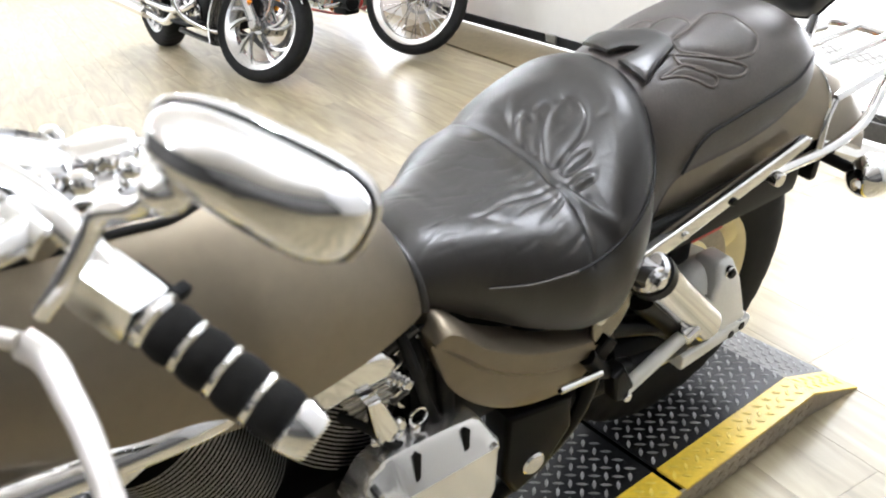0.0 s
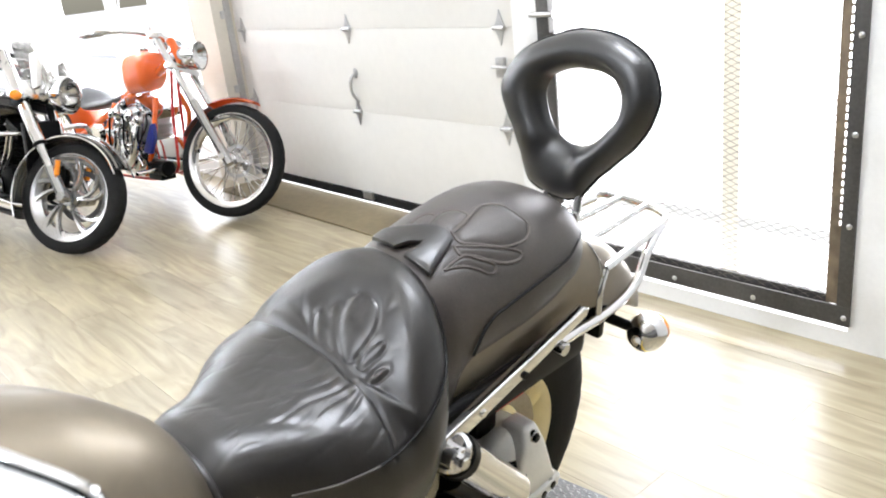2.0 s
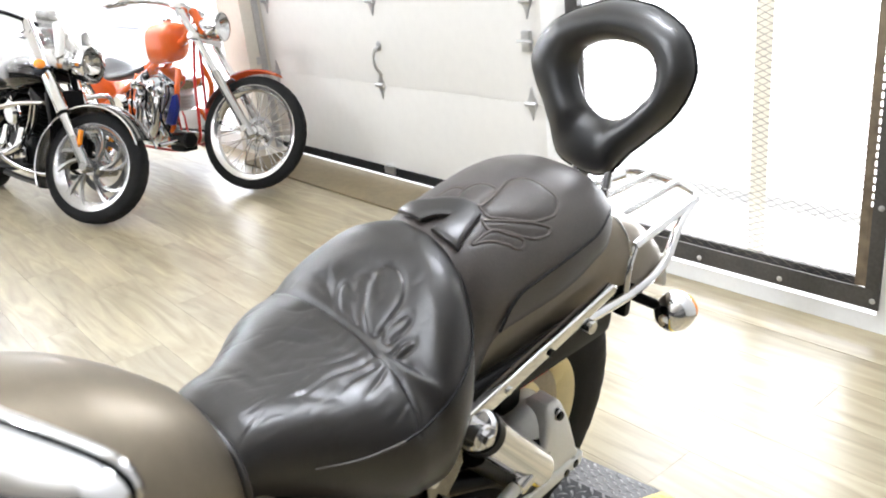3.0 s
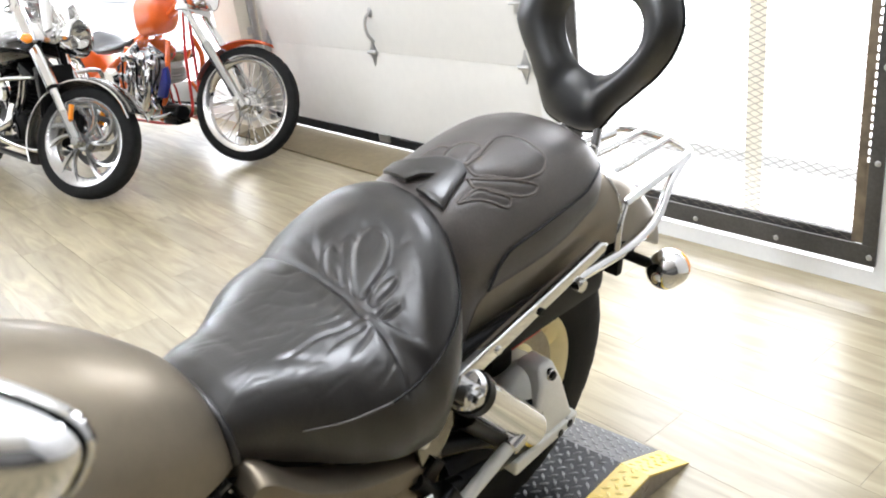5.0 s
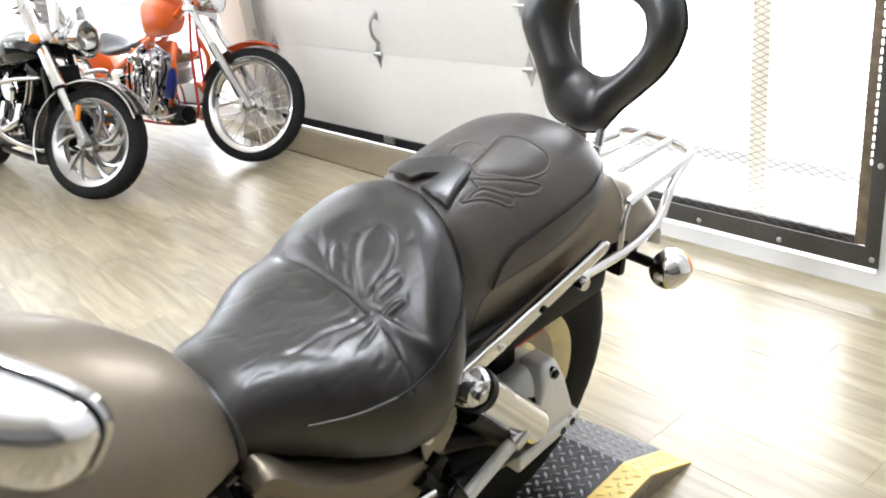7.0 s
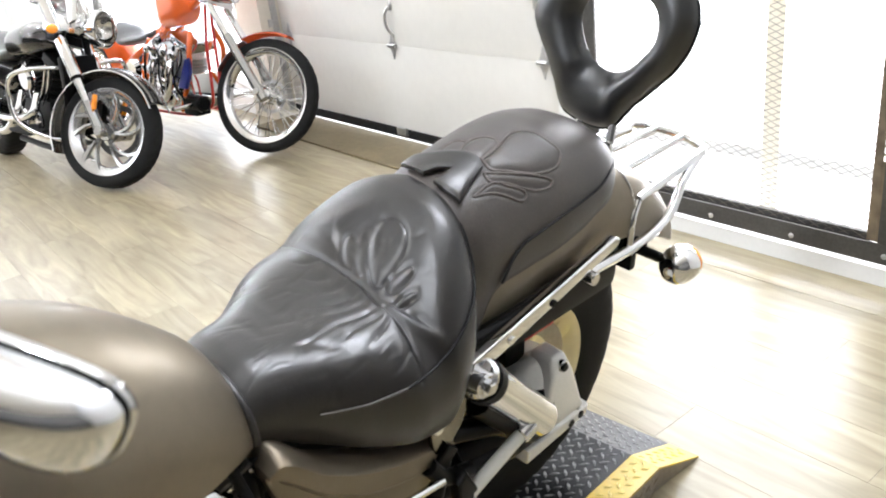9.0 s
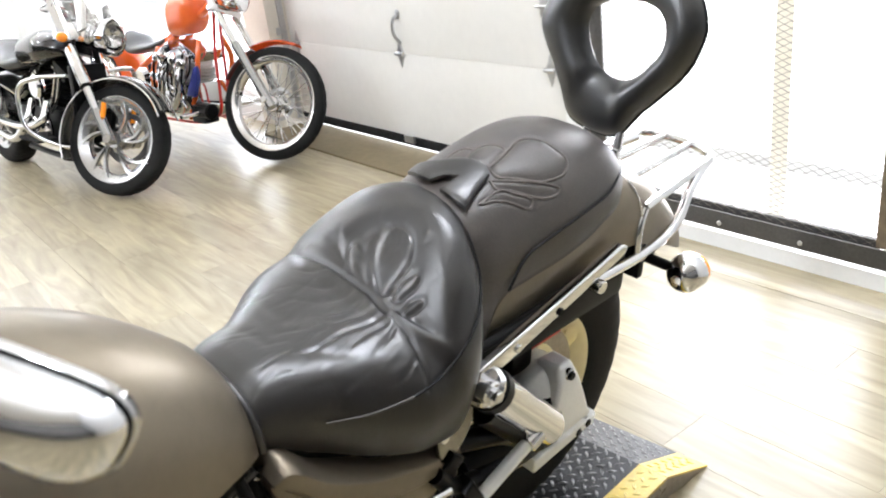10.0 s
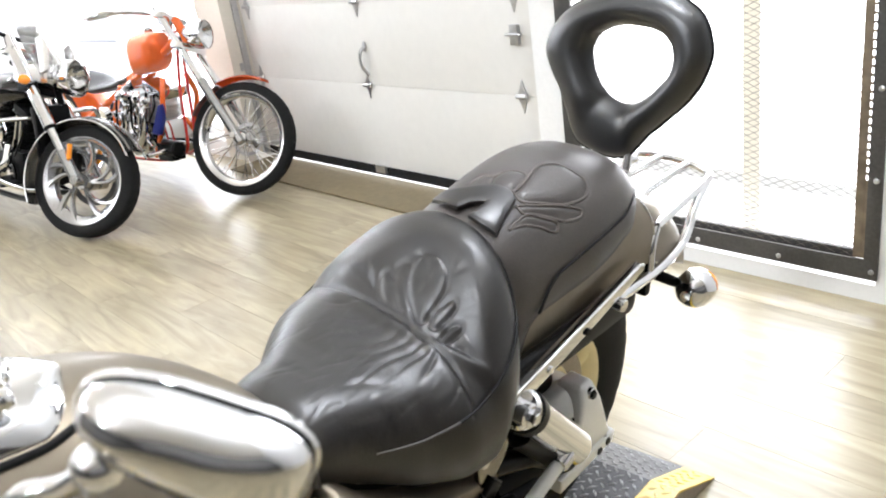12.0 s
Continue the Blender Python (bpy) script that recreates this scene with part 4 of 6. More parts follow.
# fender rails with bolts
for q in (1, -1):
    x = 0.148 * q
    rail = part("fender_rail", prism([(-0.03, -0.006), (-0.012, 0.022), (0.34, 0.022), (0.352, 0.012), (0.345, 0.0), (0.02, -0.008)], 0.018,
                Matrix.Translation((x - 0.009, -0.015, 0.633)) @ Matrix(((0, 0, 1, 0), (1, 0, 0, 0), (0, 1, 0, 0), (0, 0, 0, 1))) @ pose(0, 0, 0, 0, 0, 12.5), 0.004), CHROME, bike, "polished fender rail")
    for u, h in ((0.15, 0.672), (0.05, 0.652)):
        part("bolt", rod((x + 0.006 * q, u, h), (x + 0.013 * q, u, h), 0.007, 12), PLASTIC if u > 0.1 else CHROME, rail)

for q in (1, -1):
    part("inner_fender", box(-0.10, -0.02, 0.56, 0.10, 0.42, 0.675, 0.02), PLASTIC, bike, "black inner fender") if q > 0 else None
    part("fender_seal", tube([(0.125 * q, -0.01, 0.660), (0.129 * q, 0.12, 0.668), (0.129 * q, 0.28, 0.682)], 0.010, 10, flat=0.8), RUBBER, bike, "black rubber strip above the fender rail")

# luggage rack: two bent side tubes carry a tapering grid with slats along the bike
def side_tube(q):
    return tube([(0.14 * q, 0.255, 0.672), (0.135 * q, 0.33, 0.664), (0.13 * q, 0.42, 0.656), (0.127 * q, 0.50, 0.662), (0.122 * q, 0.55, 0.682), (0.108 * q, 0.60, 0.718), (0.096 * q, 0.655, 0.736), (0.086 * q, 0.70, 0.741)], 0.0095)


rack = part("luggage_rack", side_tube(1), CHROME, bike, "chrome tubular luggage rack")
part("rack_tube", side_tube(-1), CHROME, rack)
part("rack_tube", tube([(0.116, 0.43, 0.742), (0.104, 0.55, 0.742), (0.090, 0.67, 0.741), (0.080, 0.712, 0.741), (0.052, 0.735, 0.741), (0.0, 0.748, 0.741), (-0.052, 0.745, 0.741), (-0.085, 0.735, 0.741), (-0.100, 0.70, 0.741), (-0.106, 0.55, 0.742), (-0.116, 0.43, 0.742)], 0.0088), CHROME, rack)
part("rack_tube", rod((-0.114, 0.45, 0.742), (0.114, 0.45, 0.742), 0.0075, 14), CHROME, rack)
for q in (1, -1):
    part("rack_stay", tube([(0.116 * q, 0.432, 0.740), (0.121 * q, 0.412, 0.710), (0.127 * q, 0.402, 0.662)], 0.008), CHROME, rack)
for l0, l1, u1 in ((0.026, 0.017, 0.742), (-0.050, -0.046, 0.746)):
    part("rack_slat", rod((l0, 0.45, 0.742), (l1, u1, 0.741), 0.0085, 14), CHROME, rack)
part("rack_bolt", rod((0.138, 0.253, 0.674), (0.165, 0.253, 0.674), 0.012, 14), DULL_CHROME, rack)

# rear turn signals and tail lamp
for q in (1, -1):
    arm = part("signal_stalk", tube([(0.075 * q, 0.50, 0.60), (0.12 * q, 0.535, 0.578), (0.15 * q, 0.55, 0.572)], 0.011), PLASTIC, bike)
    ts = part("turn_signal", lathe([(0, -0.036), (0.018, -0.034), (0.032, -0.024), (0.038, -0.006), (0.039, 0.014), (0.036, 0.02)], 28, Matrix.Translation((0.157 * q, 0.545, 0.572)) @ pose(0, 0, 0, -90, 0, 0)), CHROME, arm, "chrome bullet turn signal")
    part("lens", lathe([(0.036, 0.02), (0.034, 0.03), (0.02, 0.038), (0, 0.04)], 28, Matrix.Translation((0.157 * q, 0.545, 0.572)) @ pose(0, 0, 0, -90, 0, 0)), AMBER, arm, "amber signal lens")
part("tail_lamp", ball((0, 0.585, 0.672), 0.05, 0.04, 0.024), RED, bike, "red tail lamp")
part("plate_bracket", box(-0.06, 0.53, 0.52, 0.06, 0.55, 0.60, 0.006), PLASTIC, bike)
part("signal_bar", box(0.0, 0.515, 0.588, 0.09, 0.535, 0.605, 0.005), PLASTIC, bike)


# wheels
def wheel(parent, m, R, tyre_w, rim_r, rim_w, name="rear_wheel", spokes=5, mat=SILVER, wire=0, split=0.0):
    """Axle along local z."""
    hub = part(name, lathe([(0.0, -rim_w * 0.6), (0.045, -rim_w * 0.6), (0.05, -0.02), (0.05, 0.02), (0.045, rim_w * 0.6), (0, rim_w * 0.6)], 28, m), mat, parent)
    a = tyre_w / 2
    prof = []
    for k in range(21):
        t = math.pi * k / 20
        x, y = math.cos(t), max(0.0, math.sin(t))
        prof.append((rim_r + 0.002 + (R - rim_r) * y ** 0.75, a * math.copysign(abs(x) ** 0.6, x) * (0.82 + 0.18 * y)))
    prof += [(rim_r - 0.012, -a * 0.7), (rim_r - 0.012, a * 0.7)]
    rings, n_seg, n_cut = [], 180, 36
    for i in range(n_seg):
        t, ring = 2 * math.pi * i / n_seg, []
        for r, z in prof:
            f = abs(z) / a
            cut = 0.12 < f < 0.86 and r > rim_r + 0.4 * (R - rim_r) and (i * n_cut / n_seg + (1.6 * f if z > 0 else 0.5 + 1.6 * f)) % 1 < 0.36
            ring.append(m @ Vector(((r - 0.0035 * cut) * math.cos(t), (r - 0.0035 * cut) * math.sin(t), z)))
        rings.append(ring)
    part("tyre", loft(rings + rings[:1], caps=False), RUBBER, hub, "black road tyre with cut tread")
    w, dp = rim_w / 2, 0.012 if wire else 0.025
    part("rim", lathe([(rim_r + 0.006, -w - 0.006), (rim_r + 0.008, -w), (rim_r - 0.01, -w + 0.004), (rim_r - 0.010 - dp, -w * 0.5), (rim_r - 0.010 - dp, w * 0.5), (rim_r - 0.01, w - 0.004), (rim_r + 0.008, w), (rim_r + 0.006, w + 0.006), (rim_r - 0.002, w + 0.006),
                       (rim_r - 0.02, w - 0.002), (rim_r - 0.020 - dp, w * 0.5), (rim_r - 0.020 - dp, -w * 0.5), (rim_r - 0.02, -w + 0.002), (rim_r - 0.002, -w - 0.006)], 72, m, close=True), mat, hub)
    if wire:
        sp = None
        for k in range(wire):
            t = 2 * math.pi * k / wire
            side = 1 if k % 2 else -1
            tw = 0.45 if (k // 2) % 2 else -0.45
            p = m @ Vector((0.045 * math.cos(t + tw), 0.045 * math.sin(t + tw), side * 0.035))
            q = m @ Vector(((rim_r - 0.04) * math.cos(t), (rim_r - 0.04) * math.sin(t), side * 0.006))
            part("spoke", rod(p, q, 0.0025, 6), CHROME, hub)
    else:
        for k, fork in ((k, fork) for k in range(spokes) for fork in ((-split, split) if split else (0.0,))):
            t0 = 2 * math.pi * k / spokes
            rows = []
            for i in range(13):
                s = i / 12
                rr = 0.035 + (rim_r - 0.05) * s
                ang = t0 + 0.55 * s ** 1.5 + fork * s ** 0.7
                wd = (0.034 + 0.05 * s * s) / max(rr, 0.05) * (0.42 if split else 0.7)
                hh = rim_w * (0.5 - 0.18 * math.sin(math.pi * s))
                c0, c1 = ang - wd / 2, ang + wd / 2
                rows.append([m @ Vector((rr * math.cos(c), rr * math.sin(c), z)) for c, z in ((c0, hh - 0.004), (c0 + wd * 0.15, hh), (c1 - wd * 0.15, hh), (c1, hh - 0.004), (c1 + 0.02, hh * 0.3), (c0 - 0.02, hh * 0.3))])
            part("spoke", loft(rows), mat, hub)
    return hub


AX = Matrix(((0, 0, 1, 0), (1, 0, 0, 0), (0, 1, 0, 0), (0, 0, 0, 1)))
WHEEL_GOLD = material("pale_gold_wheel_paint", (0.74, 0.65, 0.40), 0.32, 0.25, 0.4, vary=0.05)
rear = wheel(bike, Matrix.Translation((-0.064, 0.285, 0.327)) @ AX, 0.327, 0.168, 0.185, 0.12, mat=WHEEL_GOLD)
part("rim_recess", lathe([(0.105, 0.044), (0.143, 0.049), (0.143, 0.045), (0.105, 0.040)], 48, Matrix.Translation((-0.064, 0.285, 0.327)) @ AX, close=True), TREAD_SIDE, rear, "grey recessed rim ring")

# swingarm, final drive, shock absorber
part("swingarm", tube([(0.08, -0.14, 0.36), (0.09, 0.0, 0.36), (0.09, 0.15, 0.345), (0.08, 0.26, 0.33)], 0.034), BLACK, bike)
fd = part("final_drive", lathe([(0, 0.055), (0.05, 0.052), (0.07, 0.042), (0.088, 0.012), (0.098, -0.04), (0.095, -0.055), (0, -0.055)], 36, Matrix.Translation((0.065, 0.225, 0.375)) @ AX), CAST, bike, "cast aluminium final drive housing")
part("drive_nose", loft([[(0.07 + r * math.cos(a) * 0.8, u, h + r * math.sin(a)) for a in (2 * math.pi * k / 20 for k in range(20))] for u, h, r in ((0.0, 0.365, 0.05), (0.08, 0.37, 0.055), (0.15, 0.375, 0.075), (0.21, 0.38, 0.085))]), BLACK, fd)
part("housing_dome", ball((0.072, 0.222, 0.395), 0.052, 0.082, 0.088, seg=32), CAST, fd, "domed cast housing")
part("housing_rib", loft([[(x + 0.012 * k, u, h) for x, u, h in ((0.060, u0, h0), (0.060 + d, u0 + 0.004, h0 + 0.004), (0.060 + d, u1 - 0.004, h1 + 0.004), (0.060, u1, h1))] for k, d, u0, h0, u1, h1 in
                          ((0, 0.052, 0.216, 0.492, 0.262, 0.490), (0.5, 0.062, 0.205, 0.462, 0.274, 0.450), (1, 0.060, 0.190, 0.420, 0.288, 0.405), (1.2, 0.056, 0.170, 0.372, 0.306, 0.362), (1, 0.054, 0.152, 0.330, 0.326, 0.334))]), CAST, fd, "raised cast rib")
bevel_mod = fd.children[-1].modifiers.new("soft_edges", "BEVEL")
bevel_mod.width, bevel_mod.segments, bevel_mod.limit_method = 0.009, 3, "NONE"
part("lower_flange", prism([(0.145, 0.302), (0.318, 0.316), (0.325, 0.340), (0.145, 0.333)], 0.042, Matrix.Translation((0.09, 0, 0)) @ AX, 0.007), CAST, fd)
for u, h, x in ((0.240, 0.474, 0.124), (0.300, 0.328, 0.128), (0.272, 0.322, 0.128)):
    part("bolt", rod((x - 0.01, u, h), (x + 0.006, u, h), 0.009, 6), BLACK, fd)
    part("bolt_washer", rod((x - 0.012, u, h), (x + 0.001, u, h), 0.0125, 16), DULL_CHROME, fd)
part("swingarm_sticker", box(0.04, 0.212, 0.500, 0.05, 0.30, 0.522, 0.002, Matrix.Translation((0, 0, 0.002))), RED, bike, "red reflector strip")
part("caliper", box(-0.01, 0.16, 0.47, 0.055, 0.215, 0.54, 0.012), BLACK, bike)
shock = part("shock_absorber", rod((0.152, -0.008, 0.605), (0.150, 0.148, 0.428), 0.0345, 28, bevel=0.006), CHROME, bike, "chrome shock absorber cover")
part("shock_collar", rod((0.1525, -0.014, 0.612), (0.1515, 0.006, 0.589), 0.037, 28), BLACK, shock)
part("shock_lid", rod((0.153, -0.022, 0.621), (0.1525, -0.012, 0.610), 0.034, 28), CHROME, shock)
part("shock_cap", rod((0.13, -0.024, 0.618), (0.178, -0.024, 0.618), 0.020, 20), CHROME, shock)
part("shock_bolt", rod((0.175, -0.024, 0.618), (0.19, -0.024, 0.618), 0.011, 6), DULL_CHROME, shock)
part("shock_foot", rod((0.12, 0.16, 0.41), (0.16, 0.16, 0.41), 0.016, 16), BLACK, shock)
part("spring", tube([(0.138, -0.005, 0.56), (0.138, 0.08, 0.465), (0.138, 0.13, 0.41)], 0.03, 14), BLACK, shock)
part("muffler", tube([(-0.16, -0.3, 0.24), (-0.17, 0.1, 0.26), (-0.17, 0.6, 0.30)], 0.045, 20), CHROME, bike, "chrome exhaust silencer")

# passenger peg and mount
peg = part("passenger_peg", rod((0.17, 0.075, 0.455), (0.17, -0.05, 0.407), 0.0118, 14), CAST, bike, "folded passenger footpeg")
part("peg_cap", rod((0.17, 0.068, 0.452), (0.17, 0.098, 0.463), 0.0175, 14), CHROME, peg)
part("peg_hinge", prism([(-0.085, 0.455), (-0.065, 0.47), (-0.035, 0.41), (-0.05, 0.39), (-0.075, 0.40)], 0.03, Matrix.Translation((0.15, 0, 0)) @ AX, 0.006), BLACK, peg)
part("peg_bolt", rod((0.178, -0.055, 0.402), (0.186, -0.055, 0.402), 0.008, 10), CHROME, peg)
DARK_CHROME = material("smoked_chrome", (0.24, 0.225, 0.19), 0.14, 1.0, vary=0.1)
part("mount_plate", prism([(-0.11, 0.555), (-0.115, 0.585), (-0.075, 0.62), (-0.03, 0.63), (-0.02, 0.58), (-0.05, 0.53), (-0.08, 0.50), (-0.105, 0.51)], 0.012, Matrix.Translation((0.135, 0, 0)) @ AX, 0.004), DARK_CHROME, bike, "chrome shock mounting plate")
part("mount_bolt", rod((0.145, -0.104, 0.568), (0.158, -0.104, 0.568), 0.010, 8), CHROME, bike)
part("brake_rod", rod((0.17, -0.19, 0.489), (0.17, -0.108, 0.477), 0.0065, 12), CHROME, bike)
part("shift_arm", tube([(0.15, -0.12, 0.50), (0.155, -0.09, 0.46), (0.15, -0.03, 0.43)], 0.014), BLACK, bike)
part("linkage_plate", prism([(-0.12, 0.49), (-0.08, 0.52), (-0.06, 0.50), (-0.10, 0.46)], 0.015, Matrix.Translation((0.14, 0, 0)) @ AX, 0.004), BLACK, bike)
part("rear_hub_guard", tube([(0.12, -0.05, 0.5), (0.13, 0.05, 0.46), (0.13, 0.12, 0.40)], 0.018), BLACK, bike)

# frame and side cover
part("frame_tube", tube([(0.09, -0.40, 0.62), (0.1, -0.2, 0.56), (0.11, -0.02, 0.59)], 0.016), BLACK, bike, "black frame tube")
part("frame_tube", tube([(-0.09, -0.40, 0.62), (-0.1, -0.2, 0.56), (-0.11, -0.02, 0.59)], 0.016), BLACK, bike, "black frame tube")
part("frame_tube", tube([(0.11, -0.05, 0.60), (0.115, -0.06, 0.45), (0.11, -0.12, 0.30), (0.09, -0.3, 0.2), (0.09, -0.75, 0.19), (0.06, -0.9, 0.45), (0.03, -0.95, 0.72)], 0.017), BLACK, bike, "black frame tube")
part("frame_tube", tube([(-0.11, -0.05, 0.60), (-0.115, -0.06, 0.45), (-0.11, -0.12, 0.30), (-0.09, -0.3, 0.2), (-0.09, -0.75, 0.19), (-0.06, -0.9, 0.45), (-0.03, -0.95, 0.72)], 0.017), BLACK, bike, "black frame tube")


def side_cover():
    top = curve1d((-0.375, 0.652), (-0.355, 0.672), (-0.3, 0.625), (-0.224, 0.578), (-0.12, 0.535), (-0.05, 0.508))
    bot = curve1d((-0.375, 0.635), (-0.35, 0.555), (-0.3, 0.495), (-0.25, 0.462), (-0.19, 0.44), (-0.139, 0.430), (-0.05, 0.455))
    rings = []
    for u in steps(-0.375, -0.05, 56):
        t, b_ = top(u), bot(u)
        bulge = 0.03 * max(0.0, math.sin(math.pi * min(1, max(0, (u + 0.385) / 0.345)))) ** 0.6
        ring = []
        for k in range(30):
            s = k / 29
            h = b_ + (t - b_) * s
            shelf = 0.011 * step(0.55, 0.66, s)
            ring.append((0.118 + bulge * math.sin(math.pi * (0.12 + 0.76 * s)) ** 0.5 + shelf - 0.02 * step(0.9, 1, s), u, h))
        ring += [(0.06, u, t), (0.06, u, b_)]
        rings.append(ring)
    return part("side_cover", loft(rings), PAINT, bike, "champagne painted side cover")


side_cover()

# engine
engine = part("engine", box(-0.12, -0.75, 0.22, 0.10, -0.30, 0.46, 0.04), BLACK, bike, "black and chrome V-twin engine")
POLISHED = material("polished_cover_alloy", (0.8, 0.79, 0.77), 0.17, 0.8, 0.3, vary=0.04)


def primary_cover():
    top = curve1d((-0.520, 0.440), (-0.507, 0.462), (-0.484, 0.490), (-0.455, 0.500), (-0.318, 0.488), (-0.298, 0.462), (-0.286, 0.425))
    low = curve1d((-0.520, 0.440), (-0.50, 0.37), (-0.45, 0.33), (-0.36, 0.30), (-0.31, 0.31), (-0.286, 0.37))
    rings = []
    for u in steps(-0.520, -0.286, 34):
        t, w = top(u), low(u)
        k = min(1.0, (u + 0.523) / 0.03, (-0.283 - u) / 0.012) ** 0.5
        mid = min(max(0.443 + 0.02 * step(-0.45, -0.52, u), w + 0.3 * (t - w)), t - 0.004)
        sec = [(0.10, t - 0.002), (0.10 + 0.038 * k, t), (0.10 + 0.046 * k, t - 0.006), (0.10 + 0.064 * k, mid + 0.006), (0.10 + 0.069 * k, mid), (0.10 + 0.068 * k, mid - 0.01), (0.10 + 0.062 * k, w + 0.012), (0.10 + 0.05 * k, w), (0.10, w)]
        rings.append([(x, u, h) for x, h in sec])
    return part("primary_cover", loft(rings), POLISHED, engine, "polished chrome engine side cover")


cover = primary_cover()
for u, h in ((-0.425, 0.472), (-0.345, 0.467)):
    part("cover_slot", prism([(-0.004, -0.024), (0.004, -0.024), (0.0065, 0.02), (0.0, 0.025), (-0.0065, 0.02)], 0.006, Matrix.Translation((0.151, u, h)) @ AX @ pose(0, 0, 0, -14, 0, -10), 0.001), BLACK, cover)
for u, h in ((-0.49, 0.478), (-0.305, 0.445)):
    part("cover_bolt", rod((0.15, u, h), (0.172, u, h), 0.006, 6), DULL_CHROME, cover)
for tilt, cu in ((24, -0.50), (-24, -0.62)):
    m = Matrix.Translation((-0.01, cu, 0.42)) @ pose(0, 0, 0, tilt * -1, 0, 0)
    cyl = part("cylinder", lathe([(0, 0), (0.062, 0), (0.062, 0.22), (0, 0.22)], 28, m), BLACK, engine)
    for k in range(26):
        z = 0.03 + k * 0.007
        part("cooling_fin", lathe([(0.05, z - 0.0017), (0.0925, z - 0.0012), (0.0925, z + 0.0012), (0.05, z + 0.0017)], 32, m, close=True), BLACK, engine)
        part("fin_edge", lathe([(0.0927, z - 0.0009), (0.0936, z - 0.0006), (0.0936, z + 0.0006), (0.0927, z + 0.0009)], 32, m, close=True), ZINC, engine, "machined fin edge")
    part("rocker_cover", box(-0.085, -0.075, 0.215, 0.085, 0.075, 0.285, 0.026, m), CHROME, engine, "chrome rocker cover")
part("coil_spring", lathe([(0.012, 0), (0.02, 0.005), (0.014, 0.01), (0.021, 0.015), (0.014, 0.02), (0.021, 0.025), (0.014, 0.03), (0.018, 0.036), (0, 0.038)], 18, along((0.05, -0.395, 0.52), (0.12, -0.40, 0.55))), CHROME, engine)
part("cable_loom", tube([(0.05, -0.42, 0.66), (0.09, -0.42, 0.6), (0.08, -0.4, 0.53), (0.1, -0.37, 0.46), (0.06, -0.33, 0.42)], 0.009), PLASTIC, engine)
part("head_cover", prism([(-0.545, 0.63), (-0.515, 0.672), (-0.435, 0.652), (-0.41, 0.628), (-0.43, 0.605), (-0.525, 0.60)], 0.05, Matrix.Translation((0.062, 0, 0)) @ AX, 0.012), CHROME, engine, "chrome cylinder head cover")
for k in range(9):
    part("cooling_fin", box(0.045, -0.50 + 0.0035 * k, 0.597 - 0.0075 * k, 0.104 - 0.001 * k, -0.415 - 0.002 * k, 0.5995 - 0.0075 * k, 0.0008), DULL_CHROME if k % 2 else ALU, engine)
for k in range(9):
    a = Vector((0.098, -0.437 + 0.0015 * k, 0.640 - 0.011 * k))
    part("head_fin", prism([(0.0, 0.0), (0.055, 0.020), (0.060, 0.014), (0.004, -0.004)], 0.035, Matrix.Translation(a - Vector((0.03, 0, 0))) @ AX, 0.0015), DULL_CHROME if k % 2 else STEEL, engine, "cylinder head fin")
for pts, r in (([(0.10, -0.405, 0.66), (0.118, -0.395, 0.60), (0.112, -0.378, 0.53), (0.118, -0.360, 0.47)], 0.008), ([(0.09, -0.37, 0.655), (0.112, -0.352, 0.60), (0.108, -0.345, 0.53), (0.10, -0.34, 0.46)], 0.012), ([(0.09, -0.50, 0.565), (0.118, -0.47, 0.545), (0.125, -0.44, 0.50), (0.12, -0.40, 0.48)], 0.007)):
    part("hose", tube(pts, r, 10), RUBBER, engine, "black rubber hose")
for u, h, r in ((-0.462, 0.512, 0.008), (-0.425, 0.522, 0.010), (-0.402, 0.500, 0.009), (-0.445, 0.548, 0.007)):
    part("engine_bolt", lathe([(0, 0), (r, 0), (r, r * 0.6), (r * 0.6, r), (0, r)], 12, along((0.112, u, h), (0.2, u + 0.01, h + 0.03))), CHROME, engine)
part("engine_bracket", prism([(-0.475, 0.60), (-0.455, 0.60), (-0.43, 0.535), (-0.44, 0.51), (-0.465, 0.52)], 0.03, Matrix.Translation((0.10, 0, 0)) @ AX, 0.006), CHROME, engine)
coil = [(0, 0)]
for k in range(5):
    coil += [(0.0135, 0.0075 * k), (0.019 - 0.001 * k, 0.0075 * k + 0.002), (0.019 - 0.001 * k, 0.0075 * k + 0.005), (0.0135, 0.0075 * k + 0.007)]
part("ribbed_coil", lathe(coil + [(0.012, 0.042), (0, 0.043)], 24, along((0.085, -0.425, 0.60), (0.125, -0.385, 0.572))), CHROME, engine, "ribbed chrome coil")
part("coil_boot", rod((0.075, -0.437, 0.607), (0.088, -0.422, 0.598), 0.022, 18), RUBBER, engine)
part("wiring_block", box(0.05, -0.40, 0.50, 0.105, -0.345, 0.60, 0.012), PLASTIC, engine)
part("ring_clip", lathe([(0.012, -0.002), (0.0155, -0.002), (0.0155, 0.002), (0.012, 0.002)], 20, Matrix.Translation((0.115, -0.395, 0.52)) @ AX, close=True), CHROME, engine)
part("hose", tube([(0.07, -0.40, 0.68), (0.10, -0.385, 0.62), (0.09, -0.375, 0.55), (0.1, -0.36, 0.48)], 0.013), PLASTIC, engine)
part("hose_end", rod((0.10, -0.425, 0.49), (0.13, -0.41, 0.475), 0.014, 14), CHROME, engine)
part("hose_clamp", rod((0.105, -0.43, 0.50), (0.115, -0.425, 0.495), 0.017, 14), DULL_CHROME, engine)
